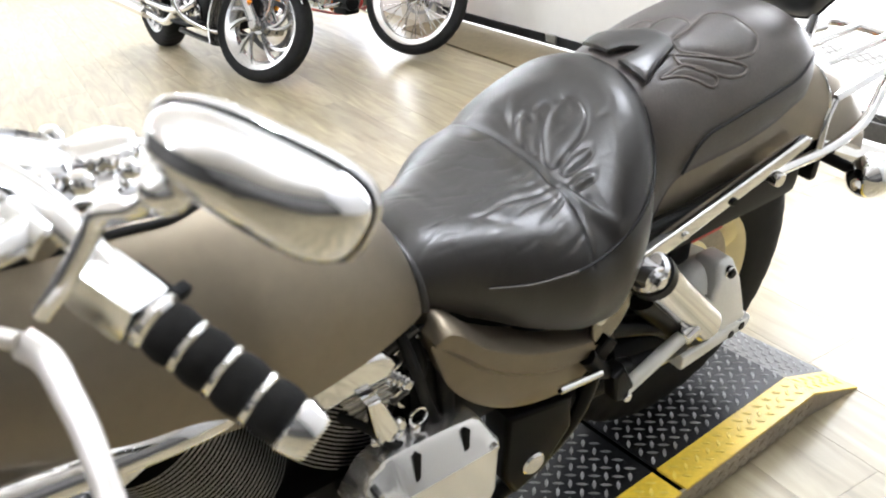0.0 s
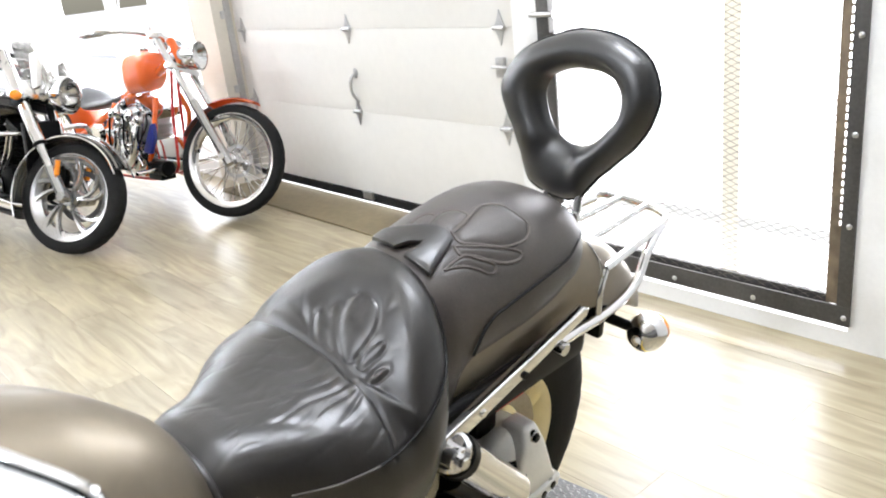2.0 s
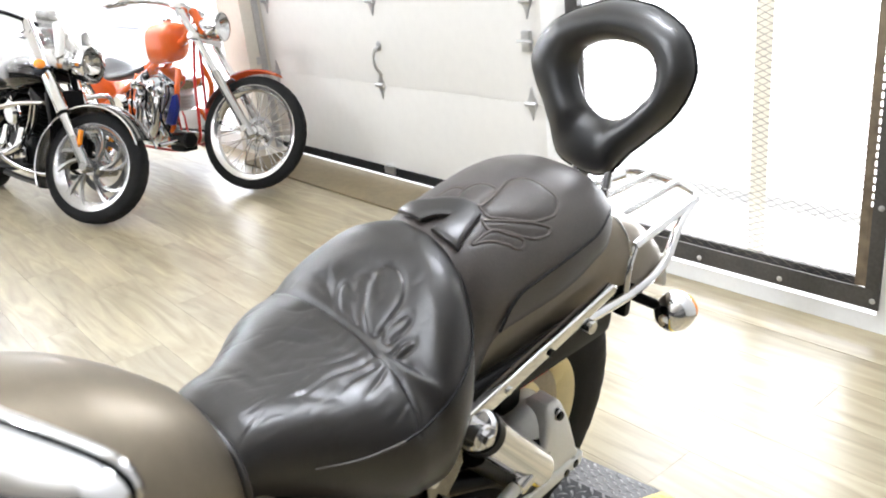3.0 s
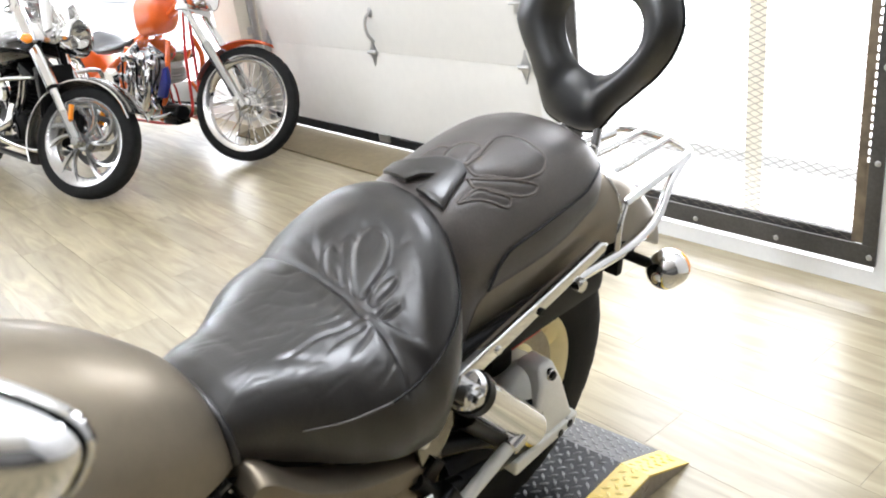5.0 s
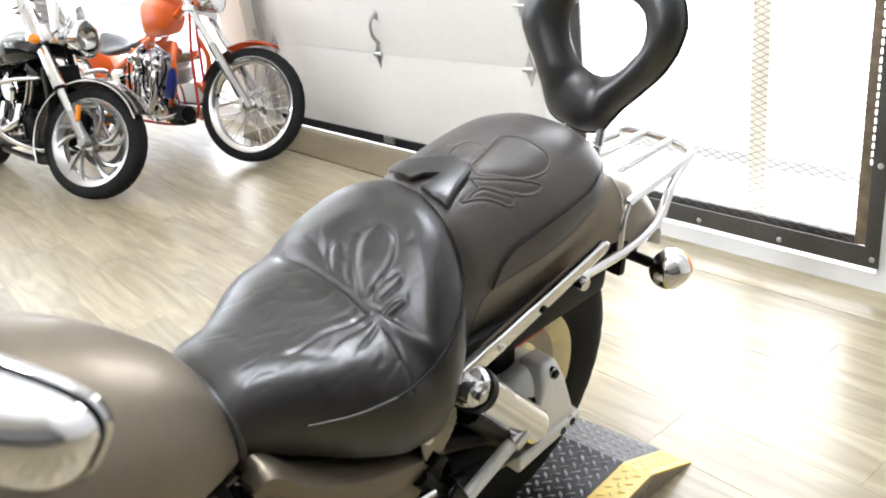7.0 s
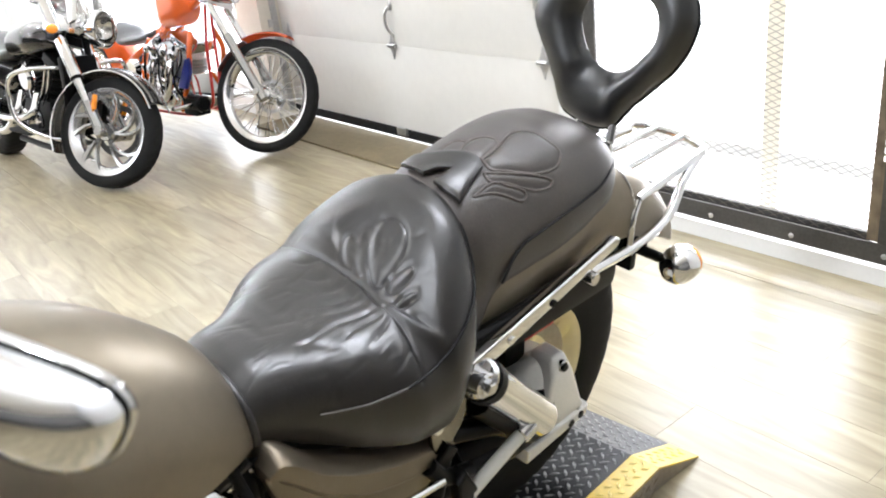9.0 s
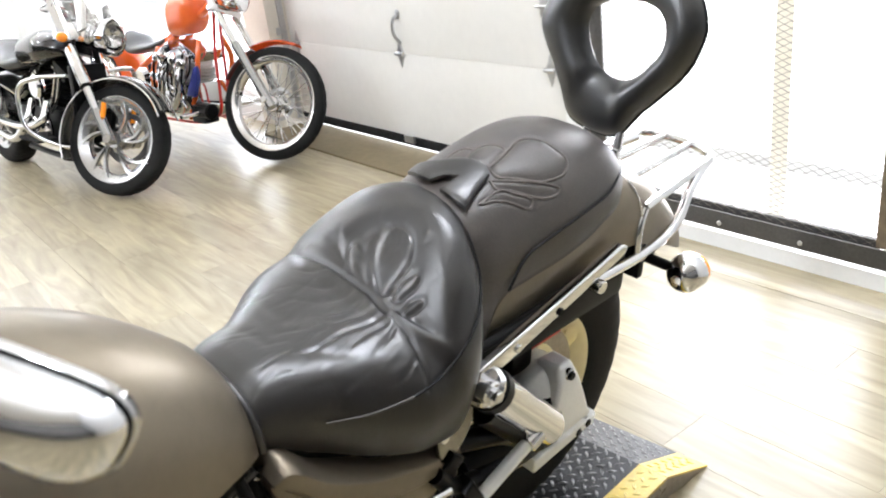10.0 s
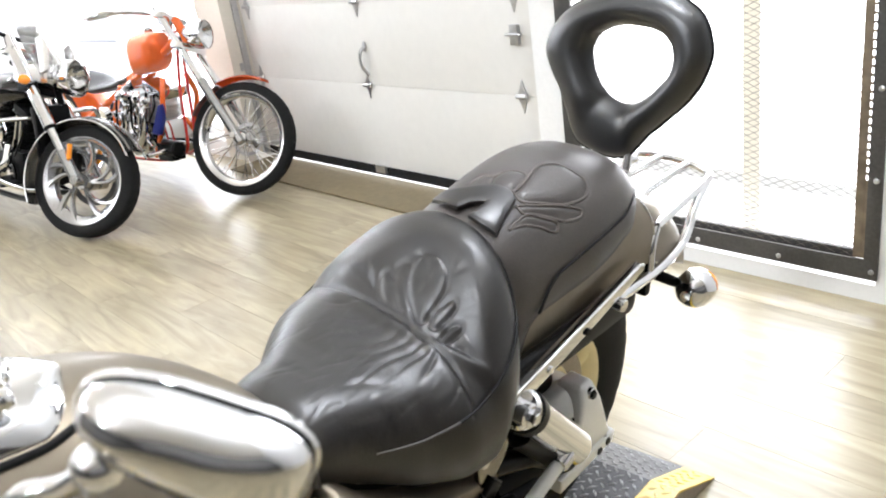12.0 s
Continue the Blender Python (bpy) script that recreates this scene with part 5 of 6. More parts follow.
part("battery_box", box(-0.1, -0.36, 0.42, 0.1, -0.08, 0.66, 0.02), PLASTIC, bike)
part("lower_panel", prism([(-0.25, 0.43), (-0.12, 0.40), (-0.115, 0.33), (-0.17, 0.26), (-0.23, 0.24), (-0.255, 0.29)], 0.06, Matrix.Translation((0.07, 0, 0)) @ AX, 0.01), PLASTIC, bike, "gloss black lower frame panel")
part("panel_plug", rod((0.125, -0.198, 0.298), (0.137, -0.198, 0.298), 0.022, 24), DULL_CHROME, bike)

# handlebar turned to the left, grips, controls, mirrors
bar = part("handlebar", tube([(-0.36, -1.02, 0.99), (-0.27, -1.05, 1.03), (-0.16, -1.03, 1.06), (-0.07, -0.92, 1.03), (0.03, -0.83, 1.03), (0.14, -0.79, 1.07), (0.23, -0.745, 1.055), (0.312, -0.711, 0.992), (0.39, -0.663, 0.938)], 0.0125), CHROME, bike, "chrome pulled-back handlebar")


SATIN = material("satin_lever_alloy", (0.55, 0.52, 0.49), 0.42, 0.6, vary=0.06, scale=60)


def controls(g0, g1, fwd):
    """Grip from g0 to g1 with its flange, rings, switch housing, perch and lever."""
    g0, g1, fwd = Vector(g0), Vector(g1), Vector(fwd)
    d = g1 - g0
    prof, cuts = [(0, 0)], (0.0, 0.23, 0.48, 0.74, 1.0)
    for a, b in zip(cuts, cuts[1:]):
        prof += [(0.0185 + 0.0030 * math.sin(math.pi * k / 6), d.length * (a + (b - a) * k / 6)) for k in range(7)]
    grip = part("grip", lathe(prof + [(0, d.length)], 24, along(g0, g1)), GRIP, bike, "black foam grip with chrome rings")
    for s in (0.23, 0.48, 0.74):
        part("grip_ring", rod(g0 + d * (s - 0.028), g0 + d * (s + 0.028), 0.0212, 24, bevel=0.0015), CHROME, grip)
    part("grip_end", rod(g0 + d * 0.97, g0 + d * 1.17, (0.0222, 0.0185), 24, bevel=0.003), CHROME, grip)
    part("grip_flange", rod(g0 - d * 0.07, g0 + d * 0.02, 0.0225, 24), CHROME, grip)
    up = Vector((0, 0, 1))
    side = d.normalized()
    m = Matrix((( *side, ), ( *fwd, ), ( *side.cross(fwd), ))).transposed().to_4x4()
    m.translation = g0
    part("switch_housing", merge(box(-0.06, -0.018, -0.018, -0.008, 0.02, 0.021, 0.009, m), rod(m @ Vector((-0.066, 0, 0)), m @ Vector((-0.056, 0, 0)), 0.022, 20)), DULL_CHROME, bar, "chrome switch housing")
    for x in (-0.058, -0.014):
        part("housing_screw", rod(m @ Vector((x, -0.017, 0.012)), m @ Vector((x, -0.021, 0.012)), 0.0035, 8), CHROME, bar)
    part("switch_button", box(-0.044, -0.031, -0.004, -0.010, -0.016, 0.018, 0.004, m), PLASTIC, bar)
    part("switch_button", box(-0.012, -0.034, -0.012, -0.002, -0.02, 0.0, 0.003, m), PLASTIC, bar)
    perch = rod(m @ Vector((-0.125, 0, 0)), m @ Vector((-0.088, 0, 0)), 0.0175, 20)
    merge(perch, rod(m @ Vector((-0.106, 0.005, 0)), m @ Vector((-0.103, 0.062, 0.002)), (0.016, 0.011), 14))
    part("lever_perch", perch, DULL_CHROME, bar, "chrome clutch lever perch")
    for q in (-1, 1):
        part("clamp_bolt", rod(m @ Vector((-0.106 + 0.011 * q, -0.02, 0)), m @ Vector((-0.106 + 0.011 * q, -0.027, 0)), 0.0045, 8), CHROME, bar)
    part("perch_bolt", rod(m @ Vector((-0.105, 0.045, 0.012)), m @ Vector((-0.105, 0.045, 0.03)), 0.008, 10), CHROME, bar)
    part("cable_adjuster", rod(m @ Vector((-0.12, 0.05, 0)), m @ Vector((-0.17, 0.07, 0.005)), 0.007, 10), CHROME, bar)
    part("clutch_cable", tube([m @ Vector(p) for p in ((-0.165, 0.068, 0.005), (-0.22, 0.08, -0.01), (-0.28, 0.04, -0.06), (-0.3, 0.0, -0.14))], 0.0045, 8), PLASTIC, bar)
    part("lever", tube([Vector(p) for p in ((0.363, -0.787, 1.051), (0.377, -0.779, 1.044), (0.4, -0.777, 1.035), (0.421, -0.776, 1.026), (0.441, -0.777, 1.017), (0.459, -0.778, 1.008), (0.476, -0.78, 1.004))], (0.0098, 0.0078), 14, flat=0.6), SATIN, bar, "satin aluminium clutch lever")
    part("lever_root", tube([Vector(p) for p in ((0.351, -0.812, 1.054), (0.352, -0.799, 1.053), (0.363, -0.787, 1.051))], (0.0125, 0.0100), 16, flat=0.55), SATIN, bar)
    part("lever_tip", ball((0.476, -0.78, 1.004), 0.009, 0.009, 0.009), DULL_CHROME, bar)


controls((0.314, -0.710, 0.990), (0.397, -0.659, 0.933), Vector((0.40, -0.70, 0.10)).normalized())
part("fork_crown", box(-0.10, -0.05, 0.0, 0.10, 0.04, 0.03, 0.012, Matrix.Translation((-0.01, -0.88, 0.985)) @ pose(0, 0, 0, 0, 0, 35)), CHROME, bike, "chrome fork crown")
for x, y in ((-0.04, -0.885), (0.03, -0.835)):
    part("riser", rod((x, y, 1.0), (x, y, 1.045), 0.018, 18), CHROME, bar)
pod_ = part("speedometer", lathe([(0, -0.03), (0.03, -0.028), (0.043, -0.012), (0.046, 0.006), (0.042, 0.012), (0.040, 0.008)], 32, Matrix.Translation((0.02, -0.735, 0.99)) @ pose(0, 0, 0, -25, 0, 0)), CHROME, bike, "chrome speedometer housing")
part("dial_glass", lathe([(0.041, 0.008), (0.02, 0.0095), (0, 0.01)], 32, Matrix.Translation((0.02, -0.735, 0.99)) @ pose(0, 0, 0, -25, 0, 0)), LENS, pod_)
for x, y, z, r in ((0.075, -0.70, 0.985, 0.012), (0.085, -0.735, 1.0, 0.015), (0.06, -0.655, 0.975, 0.010), (0.11, -0.77, 1.01, 0.014), (-0.03, -0.70, 0.985, 0.012)):
    part("bar_bolt", lathe([(0, 0), (r, 0), (r, r * 0.9), (r * 0.7, r * 1.3), (0, r * 1.4)], 14, Matrix.Translation((x, y, z - r))), CHROME, bike)
for dx, dz in ((0.0, 0.0), (0.012, 0.014), (-0.014, 0.02)):
    part("control_cable", tube([(0.21 + dx, -0.77, 1.03 + dz), (0.14 + dx, -0.80, 1.02 + dz), (0.07 + dx, -0.83, 0.99), (0.05 + dx, -0.90, 0.93)], 0.005, 8), DULL_CHROME if dx else PLASTIC, bike)


def mirror(c, ex, back, stem):
    """Shell: a shallow chrome bowl; ex runs along it, back points to the front of the bike."""
    ex, ez = Vector(ex).normalized(), Vector(back)
    ez = (ez - ex * ez.dot(ex)).normalized()
    m = Matrix((ex, ez.cross(ex), ez)).transposed().to_4x4()
    m.translation = c

    def outline(a, e=0.0):
        x, y = math.cos(a), math.sin(a)
        return ((0.0600 + e) * math.copysign(abs(x) ** 0.66, x), (0.0242 + e) * math.copysign(abs(y) ** 0.7, y) * (1 + 0.24 * x))
    ang = [2 * math.pi * k / 48 for k in range(48)]
    rows = []
    for i in range(17):
        t = math.pi / 2 * i / 16
        f, s = max(0.0, math.cos(t)) ** 0.7, math.sin(t)
        rows.append([m @ Vector((outline(a)[0] * f, outline(a)[1] * f, 0.031 * s)) for a in ang])
    shell = part("mirror", loft(rows, caps=False), CHROME, bike, "chrome teardrop rear-view mirror")
    rim = [[m @ Vector((*outline(a, e), z)) for a in ang] for e, z in ((0.0, -0.0018), (0.0020, -0.0016), (0.0034, -0.004), (0.0030, -0.008), (-0.001, -0.011), (-0.003, -0.010))]
    part("gasket", loft([[m @ Vector((*outline(a, e), z)) for a in ang] for e, z in ((-0.001, 0.0005), (0.0008, 0.0), (0.0008, -0.002), (-0.001, -0.0022))], caps=False), PLASTIC, shell, "black gasket round the shell")
    part("mirror_rim", loft(rim, caps=False), CHROME, shell, "chrome mirror rim")
    part("mirror_glass", loft([[m @ Vector((*outline(a, -0.002), z)) for a in ang] for z in (-0.0085, -0.006)]), CHROME, shell, "mirror glass")
    part("mirror_stem", tube(stem, 0.0065), CHROME, shell)
    part("stem_ball", ball(stem[-1], 0.014, 0.014, 0.014), CHROME, shell)


mirror((0.4235, -0.6615, 1.1385), (0.73, 0.61, -0.46), (0.62, -0.72, 0.28), [(0.335, -0.772, 1.045), (0.345, -0.758, 1.065), (0.351, -0.738, 1.092), (0.356, -0.728, 1.107), (0.374, -0.713, 1.114), (0.393, -0.70, 1.130)])
mirror((-0.40, -1.12, 1.15), (-0.75, -0.62, -0.2), (0.6, -0.75, 0.25), [(-0.20, -1.05, 1.06), (-0.24, -1.07, 1.12), (-0.30, -1.09, 1.14), (-0.36, -1.1, 1.15)])

# fork and front wheel, turned to the left with the bar
FRONT = Matrix.Translation((0, -0.93, 0.99)) @ Matrix.Rotation(radians(28), 4, Vector((0, 0.43, 0.66))) @ Matrix.Translation((0, 0.93, -0.99))
wheel(bike, FRONT @ Matrix.Translation((0, -1.40, 0.325)) @ AX, 0.325, 0.13, 0.215, 0.085, "front_wheel", mat=WHEEL_GOLD)
for q in (-1, 1):
    leg = part("fork_leg", rod(FRONT @ Vector((0.11 * q, -1.40, 0.31)), FRONT @ Vector((0.11 * q, -1.165, 0.66)), 0.03, 20), ALU, bike, "polished fork slider")
    part("fork_tube", rod(FRONT @ Vector((0.11 * q, -1.17, 0.65)), FRONT @ Vector((0.11 * q, -0.94, 0.99)), 0.024, 20), CHROME, leg)
front = []
for i in range(25):
    a = radians(30 + 130 * i / 24)
    front.append([FRONT @ Vector((0.085 * s, -1.40 + (0.362 - 0.03 * abs(s) ** 2.4) * math.cos(a), 0.325 + (0.362 - 0.03 * abs(s) ** 2.4) * math.sin(a))) for s in (-1 + k / 6 for k in range(13))])
front = loft(front, closed=False, caps=False)
bmesh.ops.solidify(front, geom=front.faces[:], thickness=0.004)
part("front_fender", front, PAINT, bike, "champagne metallic front fender")
HEAD = FRONT @ Matrix.Translation((0, -1.17, 0.88)) @ pose(0, 0, 0, 90, 0, 0)
lampshell = part("headlamp", lathe([(0, -0.11), (0.05, -0.10), (0.085, -0.05), (0.095, 0.02), (0.09, 0.03)], 32, HEAD), CHROME, bike, "round chrome headlamp")
part("headlamp_lens", lathe([(0.09, 0.028), (0.05, 0.045), (0, 0.05)], 32, HEAD), LENS, lampshell)


# ---- parked motorcycles by the garage door ----
def steer(x, z, rake, turn):
    p = Matrix.Translation((x, 0, z))
    axis = Vector((-math.sin(radians(rake)), 0, math.cos(radians(rake))))
    return p @ Matrix.Rotation(radians(turn), 4, axis) @ p.inverted()


SIDE = Matrix(((1, 0, 0, 0), (0, 0, -1, 0), (0, 1, 0, 0), (0, 0, 0, 1)))  # local xy in the bike's upright plane, z to its right


def hugger(cx, cz, r, w, a0, a1, crown=0.03, thick=0.003, n=26):
    """A curved mudguard about a wheel's axle."""
    rings = []
    for i in range(n + 1):
        a = radians(a0 + (a1 - a0) * i / n)
        rings.append([(cx + (r - crown * abs(s) ** 2.5) * math.cos(a), w * s, cz + (r - crown * abs(s) ** 2.5) * math.sin(a)) for s in (-1 + k / 6 for k in range(13))])
    bm = loft(rings, closed=False, caps=False)
    bmesh.ops.solidify(bm, geom=bm.faces[:], thickness=thick)
    return bm


def pod(xs, W, T, B, yc=0.0, n_exp=2.4, seg=28):
    """A rounded body along x."""
    rings = []
    for x in xs:
        w, t, b_ = W(x), T(x), B(x)
        c, h = (t + b_) / 2, (t - b_) / 2
        rings.append([(x, yc + w * math.copysign(abs(math.cos(a)) ** (2 / n_exp), math.cos(a)), c + h * math.copysign(abs(math.sin(a)) ** (2 / n_exp), math.sin(a))) for a in (2 * math.pi * (k + 0.5) / seg for k in range(seg))])
    return loft(rings)


def v_twin(parent, x, z, fin_mat, cover_mat, lean=23, width=0.085, height=0.24):
    eng = part("engine", box(x - 0.21, -0.13, z - 0.17, x + 0.19, 0.13, z + 0.07, 0.05), cover_mat, parent, "polished V-twin engine")
    part("timing_cover", rod((x, -0.13, z - 0.05), (x, -0.165, z - 0.05), 0.085, 28, bevel=0.012), CHROME, eng)
    part("clutch_cover", rod((x - 0.16, -0.12, z - 0.06), (x - 0.16, -0.155, z - 0.06), 0.065, 24, bevel=0.01), CHROME, eng)
    for t in (lean, -lean):
        m = Matrix.Translation((x + 0.0018 * t, 0, z)) @ pose(0, 0, 0, 0, t, 0)
        part("cylinder", lathe([(0, 0), (width * 0.7, 0), (width * 0.7, height), (0, height)], 20, m), fin_mat, eng)
        for k in range(8):
            zz = 0.05 + k * (height - 0.06) / 8
            part("cooling_fin", lathe([(width * 0.6, zz - 0.004), (width, zz - 0.0025), (width, zz + 0.0025), (width * 0.6, zz + 0.004)], 24, m, close=True), fin_mat, eng)
        part("rocker_box", box(-width * 0.85, -width * 0.9, height, width * 0.85, width * 0.9, height + 0.07, 0.022, m), cover_mat, eng)
        part("plug_lead", tube([m @ Vector((0.05, -width, height + 0.03)), m @ Vector((0.09, -width - 0.02, height - 0.04)), m @ Vector((0.02, -width - 0.03, 0.05))], 0.006, 8), PLASTIC, eng)
        for s in (-1, 1):
            part("cover_bolt", rod(m @ Vector((0.05 * s, -width * 0.9, height + 0.04)), m @ Vector((0.05 * s, -width * 0.9 - 0.012, height + 0.04)), 0.008, 6), DULL_CHROME, eng)
        for q in (-0.035, 0.035):
            part("pushrod_tube", rod(m @ Vector((q, -width - 0.02, -0.02)), m @ Vector((q * 0.6, -width + 0.005, height + 0.02)), 0.009, 10), CHROME, eng)
    part("air_cleaner", rod((x, -0.13, z + 0.19), (x, -0.175, z + 0.19), 0.075, 28, bevel=0.014), CHROME, eng, "chrome air cleaner cover")
    return eng


def dark_cruiser():
    m = pose(-6.548, 2.045, 0, 0, 0, 8.4) @ pose(0, 0, 0, -7, 0, 0)
    b = thing("motorcycle", "dark grey cruiser motorcycle with windshield and black saddlebags", "motorcycle", m, "motorcycles parked by the garage door")
    AXLE = Matrix(((1, 0, 0, 0), (0, 0, -1, 0), (0, 1, 0, 0), (0, 0, 0, 1)))
    S = steer(1.56, 0.33, 33, 32)
    POL = material("polished_alloy", (0.45, 0.45, 0.45), 0.16, 0.97, vary=0.04)
    SLV = material("warm_silver_paint", (0.22, 0.21, 0.195), 0.22, 0.7, 0.8, vary=0.05)
    wheel(b, Matrix.Translation((0, 0, 0.325)) @ AXLE, 0.325, 0.18, 0.225, 0.13, "rear_wheel", 5, POL)
    wheel(b, S @ Matrix.Translation((1.61, 0, 0.308)) @ AXLE, 0.308, 0.122, 0.237, 0.09, "front_wheel", 5, material("satin_wheel_alloy", (0.48, 0.48, 0.48), 0.22, 0.92, 0.2, vary=0.05), split=0.26)
    for q in (1,):
        part("brake_disc", moved(lathe([(0.115, -0.0025), (0.145, -0.0025), (0.145, 0.0025), (0.115, 0.0025)], 36, Matrix.Translation((1.61, 0.062 * q, 0.325)) @ AXLE, close=True), S), STEEL, b)
        part("brake_caliper", moved(box(1.45, 0.045 * q - 0.025, 0.36, 1.52, 0.045 * q + 0.025, 0.47, 0.012), S), BLACK, b)
    # fork, fender, lamp
    top = Vector((1.61 - 0.72 * math.tan(radians(33)), 0, 1.045))
    for q in (-1, 1):
        y = 0.105 * q
        leg = part("fork_leg", moved(rod((1.633, y, 0.285), (1.63 - 0.17 * 0.65, y, 0.29 + 0.17), 0.031, 20, bevel=0.006), S), POL, b, "polished fork leg")
        part("axle_clamp", moved(rod((1.625, y - 0.03 * q, 0.305), (1.625, y + 0.036 * q, 0.305), 0.026, 18), S), POL, leg)
        part("fork_tube", moved(rod((1.63 - 0.16 * 0.65, y, 0.45), (1.63 - 0.31 * 0.65, y, 0.60), 0.024, 18), S), CHROME, leg)
        part("dust_seal", moved(rod((1.63 - 0.285 * 0.65, y, 0.575), (1.63 - 0.30 * 0.65, y, 0.59), 0.0355, 20), S), BLACK, leg)
        part("fork_shroud", moved(rod((1.63 - 0.295 * 0.65, y, 0.585), (top.x - 0.02, y, top.z + 0.03), 0.034, 20), S), CHROME, leg, "chrome fork shroud")
        part("shroud_clamp", moved(rod((1.63 - 0.50 * 0.65, y, 0.79), (1.63 - 0.53 * 0.65, y, 0.82), 0.037, 20), S), BLACK, leg)
        part("reflector", moved(box(1.575, y - 0.012 + 0.024 * q, 0.42, 1.59, y + 0.012 + 0.024 * q, 0.50, 0.003, Matrix.Translation((0, 0, 0))), S), AMBER, leg, "amber fork reflector")
        sig = part("turn_signal", moved(ball((top.x + 0.19, 0.20 * q, 0.825), 0.034, 0.027, 0.027), S), AMBER, b, "amber front turn signal")
        part("signal_stalk", moved(rod((top.x + 0.18, 0.1 * q, 0.825), (top.x + 0.18, 0.18 * q, 0.825), 0.012, 10), S), CHROME, sig)
    fen = part("front_fender", moved(hugger(1.61, 0.312, 0.352, 0.088, 30, 100, 0.03), S), DARKPAINT, b, "two-tone dark and silver front fender")
    part("fender_skirt", moved(hugger(1.61, 0.312, 0.358, 0.094, 100, 205, 0.03), S), SLV, fen, "silver painted fender skirt")
    for y in (-0.062, 0.0, 0.062):
        part("fender_stripe", moved(tube([(1.61 + (0.353 - 0.03 * abs(y / 0.088) ** 2.5) * math.cos(a), y, 0.312 + (0.353 - 0.03 * abs(y / 0.088) ** 2.5) * math.sin(a)) for a in (radians(32 + 6.8 * k) for k in range(11))], 0.006, 8, n=2, flat=0.4), S), SLV, fen, "silver painted fender stripe")
    for q in (-1, 1):
        part("fender_trim", moved(tube([(1.61 + 0.328 * math.cos(a), 0.091 * q, 0.312 + 0.328 * math.sin(a)) for a in (radians(26 + 17.9 * k) for k in range(11))], 0.005, 8, n=3), S), CHROME, fen)
    part("headlamp", moved(lathe([(0, -0.10), (0.04, -0.095), (0.075, -0.06), (0.092, 0.0), (0.095, 0.03), (0.088, 0.036)], 32, Matrix.Translation((top.x + 0.33, 0, 0.875)) @ pose(0, 0, 0, 0, 88, 0) @ Matrix.Scale(1.12, 4)), S), CHROME, b, "round chrome headlamp")
    part("headlamp_lens", moved(lathe([(0.088, 0.03), (0.07, 0.048), (0.04, 0.058), (0, 0.062)], 32, Matrix.Translation((top.x + 0.33, 0, 0.875)) @ pose(0, 0, 0, 0, 88, 0) @ Matrix.Scale(1.12, 4)), S), GLASS, b, "clear headlamp lens")
    part("headlamp_reflector", moved(lathe([(0.087, 0.028), (0.07, -0.005), (0.045, -0.03), (0.02, -0.045), (0, -0.048)], 32, Matrix.Translation((top.x + 0.33, 0, 0.875)) @ pose(0, 0, 0, 0, 88, 0) @ Matrix.Scale(1.12, 4)), S), CHROME, b, "bright headlamp reflector bowl")
    part("headlamp_bulb", moved(ball((top.x + 0.335, 0, 0.88), 0.012, 0.012, 0.012), S), LENS, b)
    part("fork_clamp", moved(box(top.x - 0.03, -0.14, 0.97, top.x + 0.05, 0.14, 1.02, 0.015), S), CHROME, b)
    part("lower_clamp", moved(box(top.x + 0.10, -0.14, 0.77, top.x + 0.18, 0.14, 0.82, 0.015), S), BLACK, b)
    part("lamp_nacelle", moved(box(top.x + 0.04, -0.11, 0.82, top.x + 0.26, 0.11, 0.93, 0.03), S), DULL_CHROME, b)
    rows = []
    for i in range(13):
        t = i / 12
        z = 0.85 + 0.31 * t
        x = top.x + 0.30 - 0.17 * t - 0.04 * t * t
        wd = 0.10 + 0.05 * math.sin(math.pi * min(1, t * 0.85 + 0.1))
        if t > 0.8:
            wd *= math.sqrt(max(0.05, 1 - ((t - 0.8) / 0.21) ** 2))
        rows.append([(x - 0.07 * s * s, wd * s, z) for s in (-1 + k / 7 for k in range(15))])
    bm = loft(rows, closed=False, caps=False)
    bmesh.ops.solidify(bm, geom=bm.faces[:], thickness=0.004)
    shield = part("windshield", moved(bm, S), GLASS, b, "clear tinted-edge windshield")
    for q in (-1, 1):
        part("shield_bracket", moved(prism([(0.02, -0.02), (0.06, 0.0), (0.045, 0.10), (0.01, 0.15), (-0.02, 0.13), (0.0, 0.05)], 0.005, Matrix.Translation((top.x + 0.20, 0.115 * q, 0.90)) @ SIDE @ Matrix.Scale(1.25, 4), 0.001), S), DULL_CHROME, shield, "pale polished windshield bracket")
    hb = part("handlebar", moved(tube([(top.x - 0.38, -0.38, 1.03), (top.x - 0.26, -0.36, 1.05), (top.x - 0.08, -0.25, 1.08), (top.x, -0.1, 1.07), (top.x, 0.1, 1.07), (top.x - 0.08, 0.25, 1.08), (top.x - 0.26, 0.36, 1.05), (top.x - 0.38, 0.38, 1.03)], 0.0115, 12), S), BLACK, b)
    for q in (-1, 1):
        part("grip", moved(rod((top.x - 0.22, 0.352 * q, 1.055), (top.x - 0.40, 0.384 * q, 1.026), 0.020, 14), S), GRIP, hb)
        part("hand_lever", moved(tube([(top.x - 0.2, 0.36 * q, 1.055), (top.x - 0.2, 0.40 * q, 1.055), (top.x - 0.36, 0.43 * q, 1.02)], 0.006, 8), S), BLACK, hb)
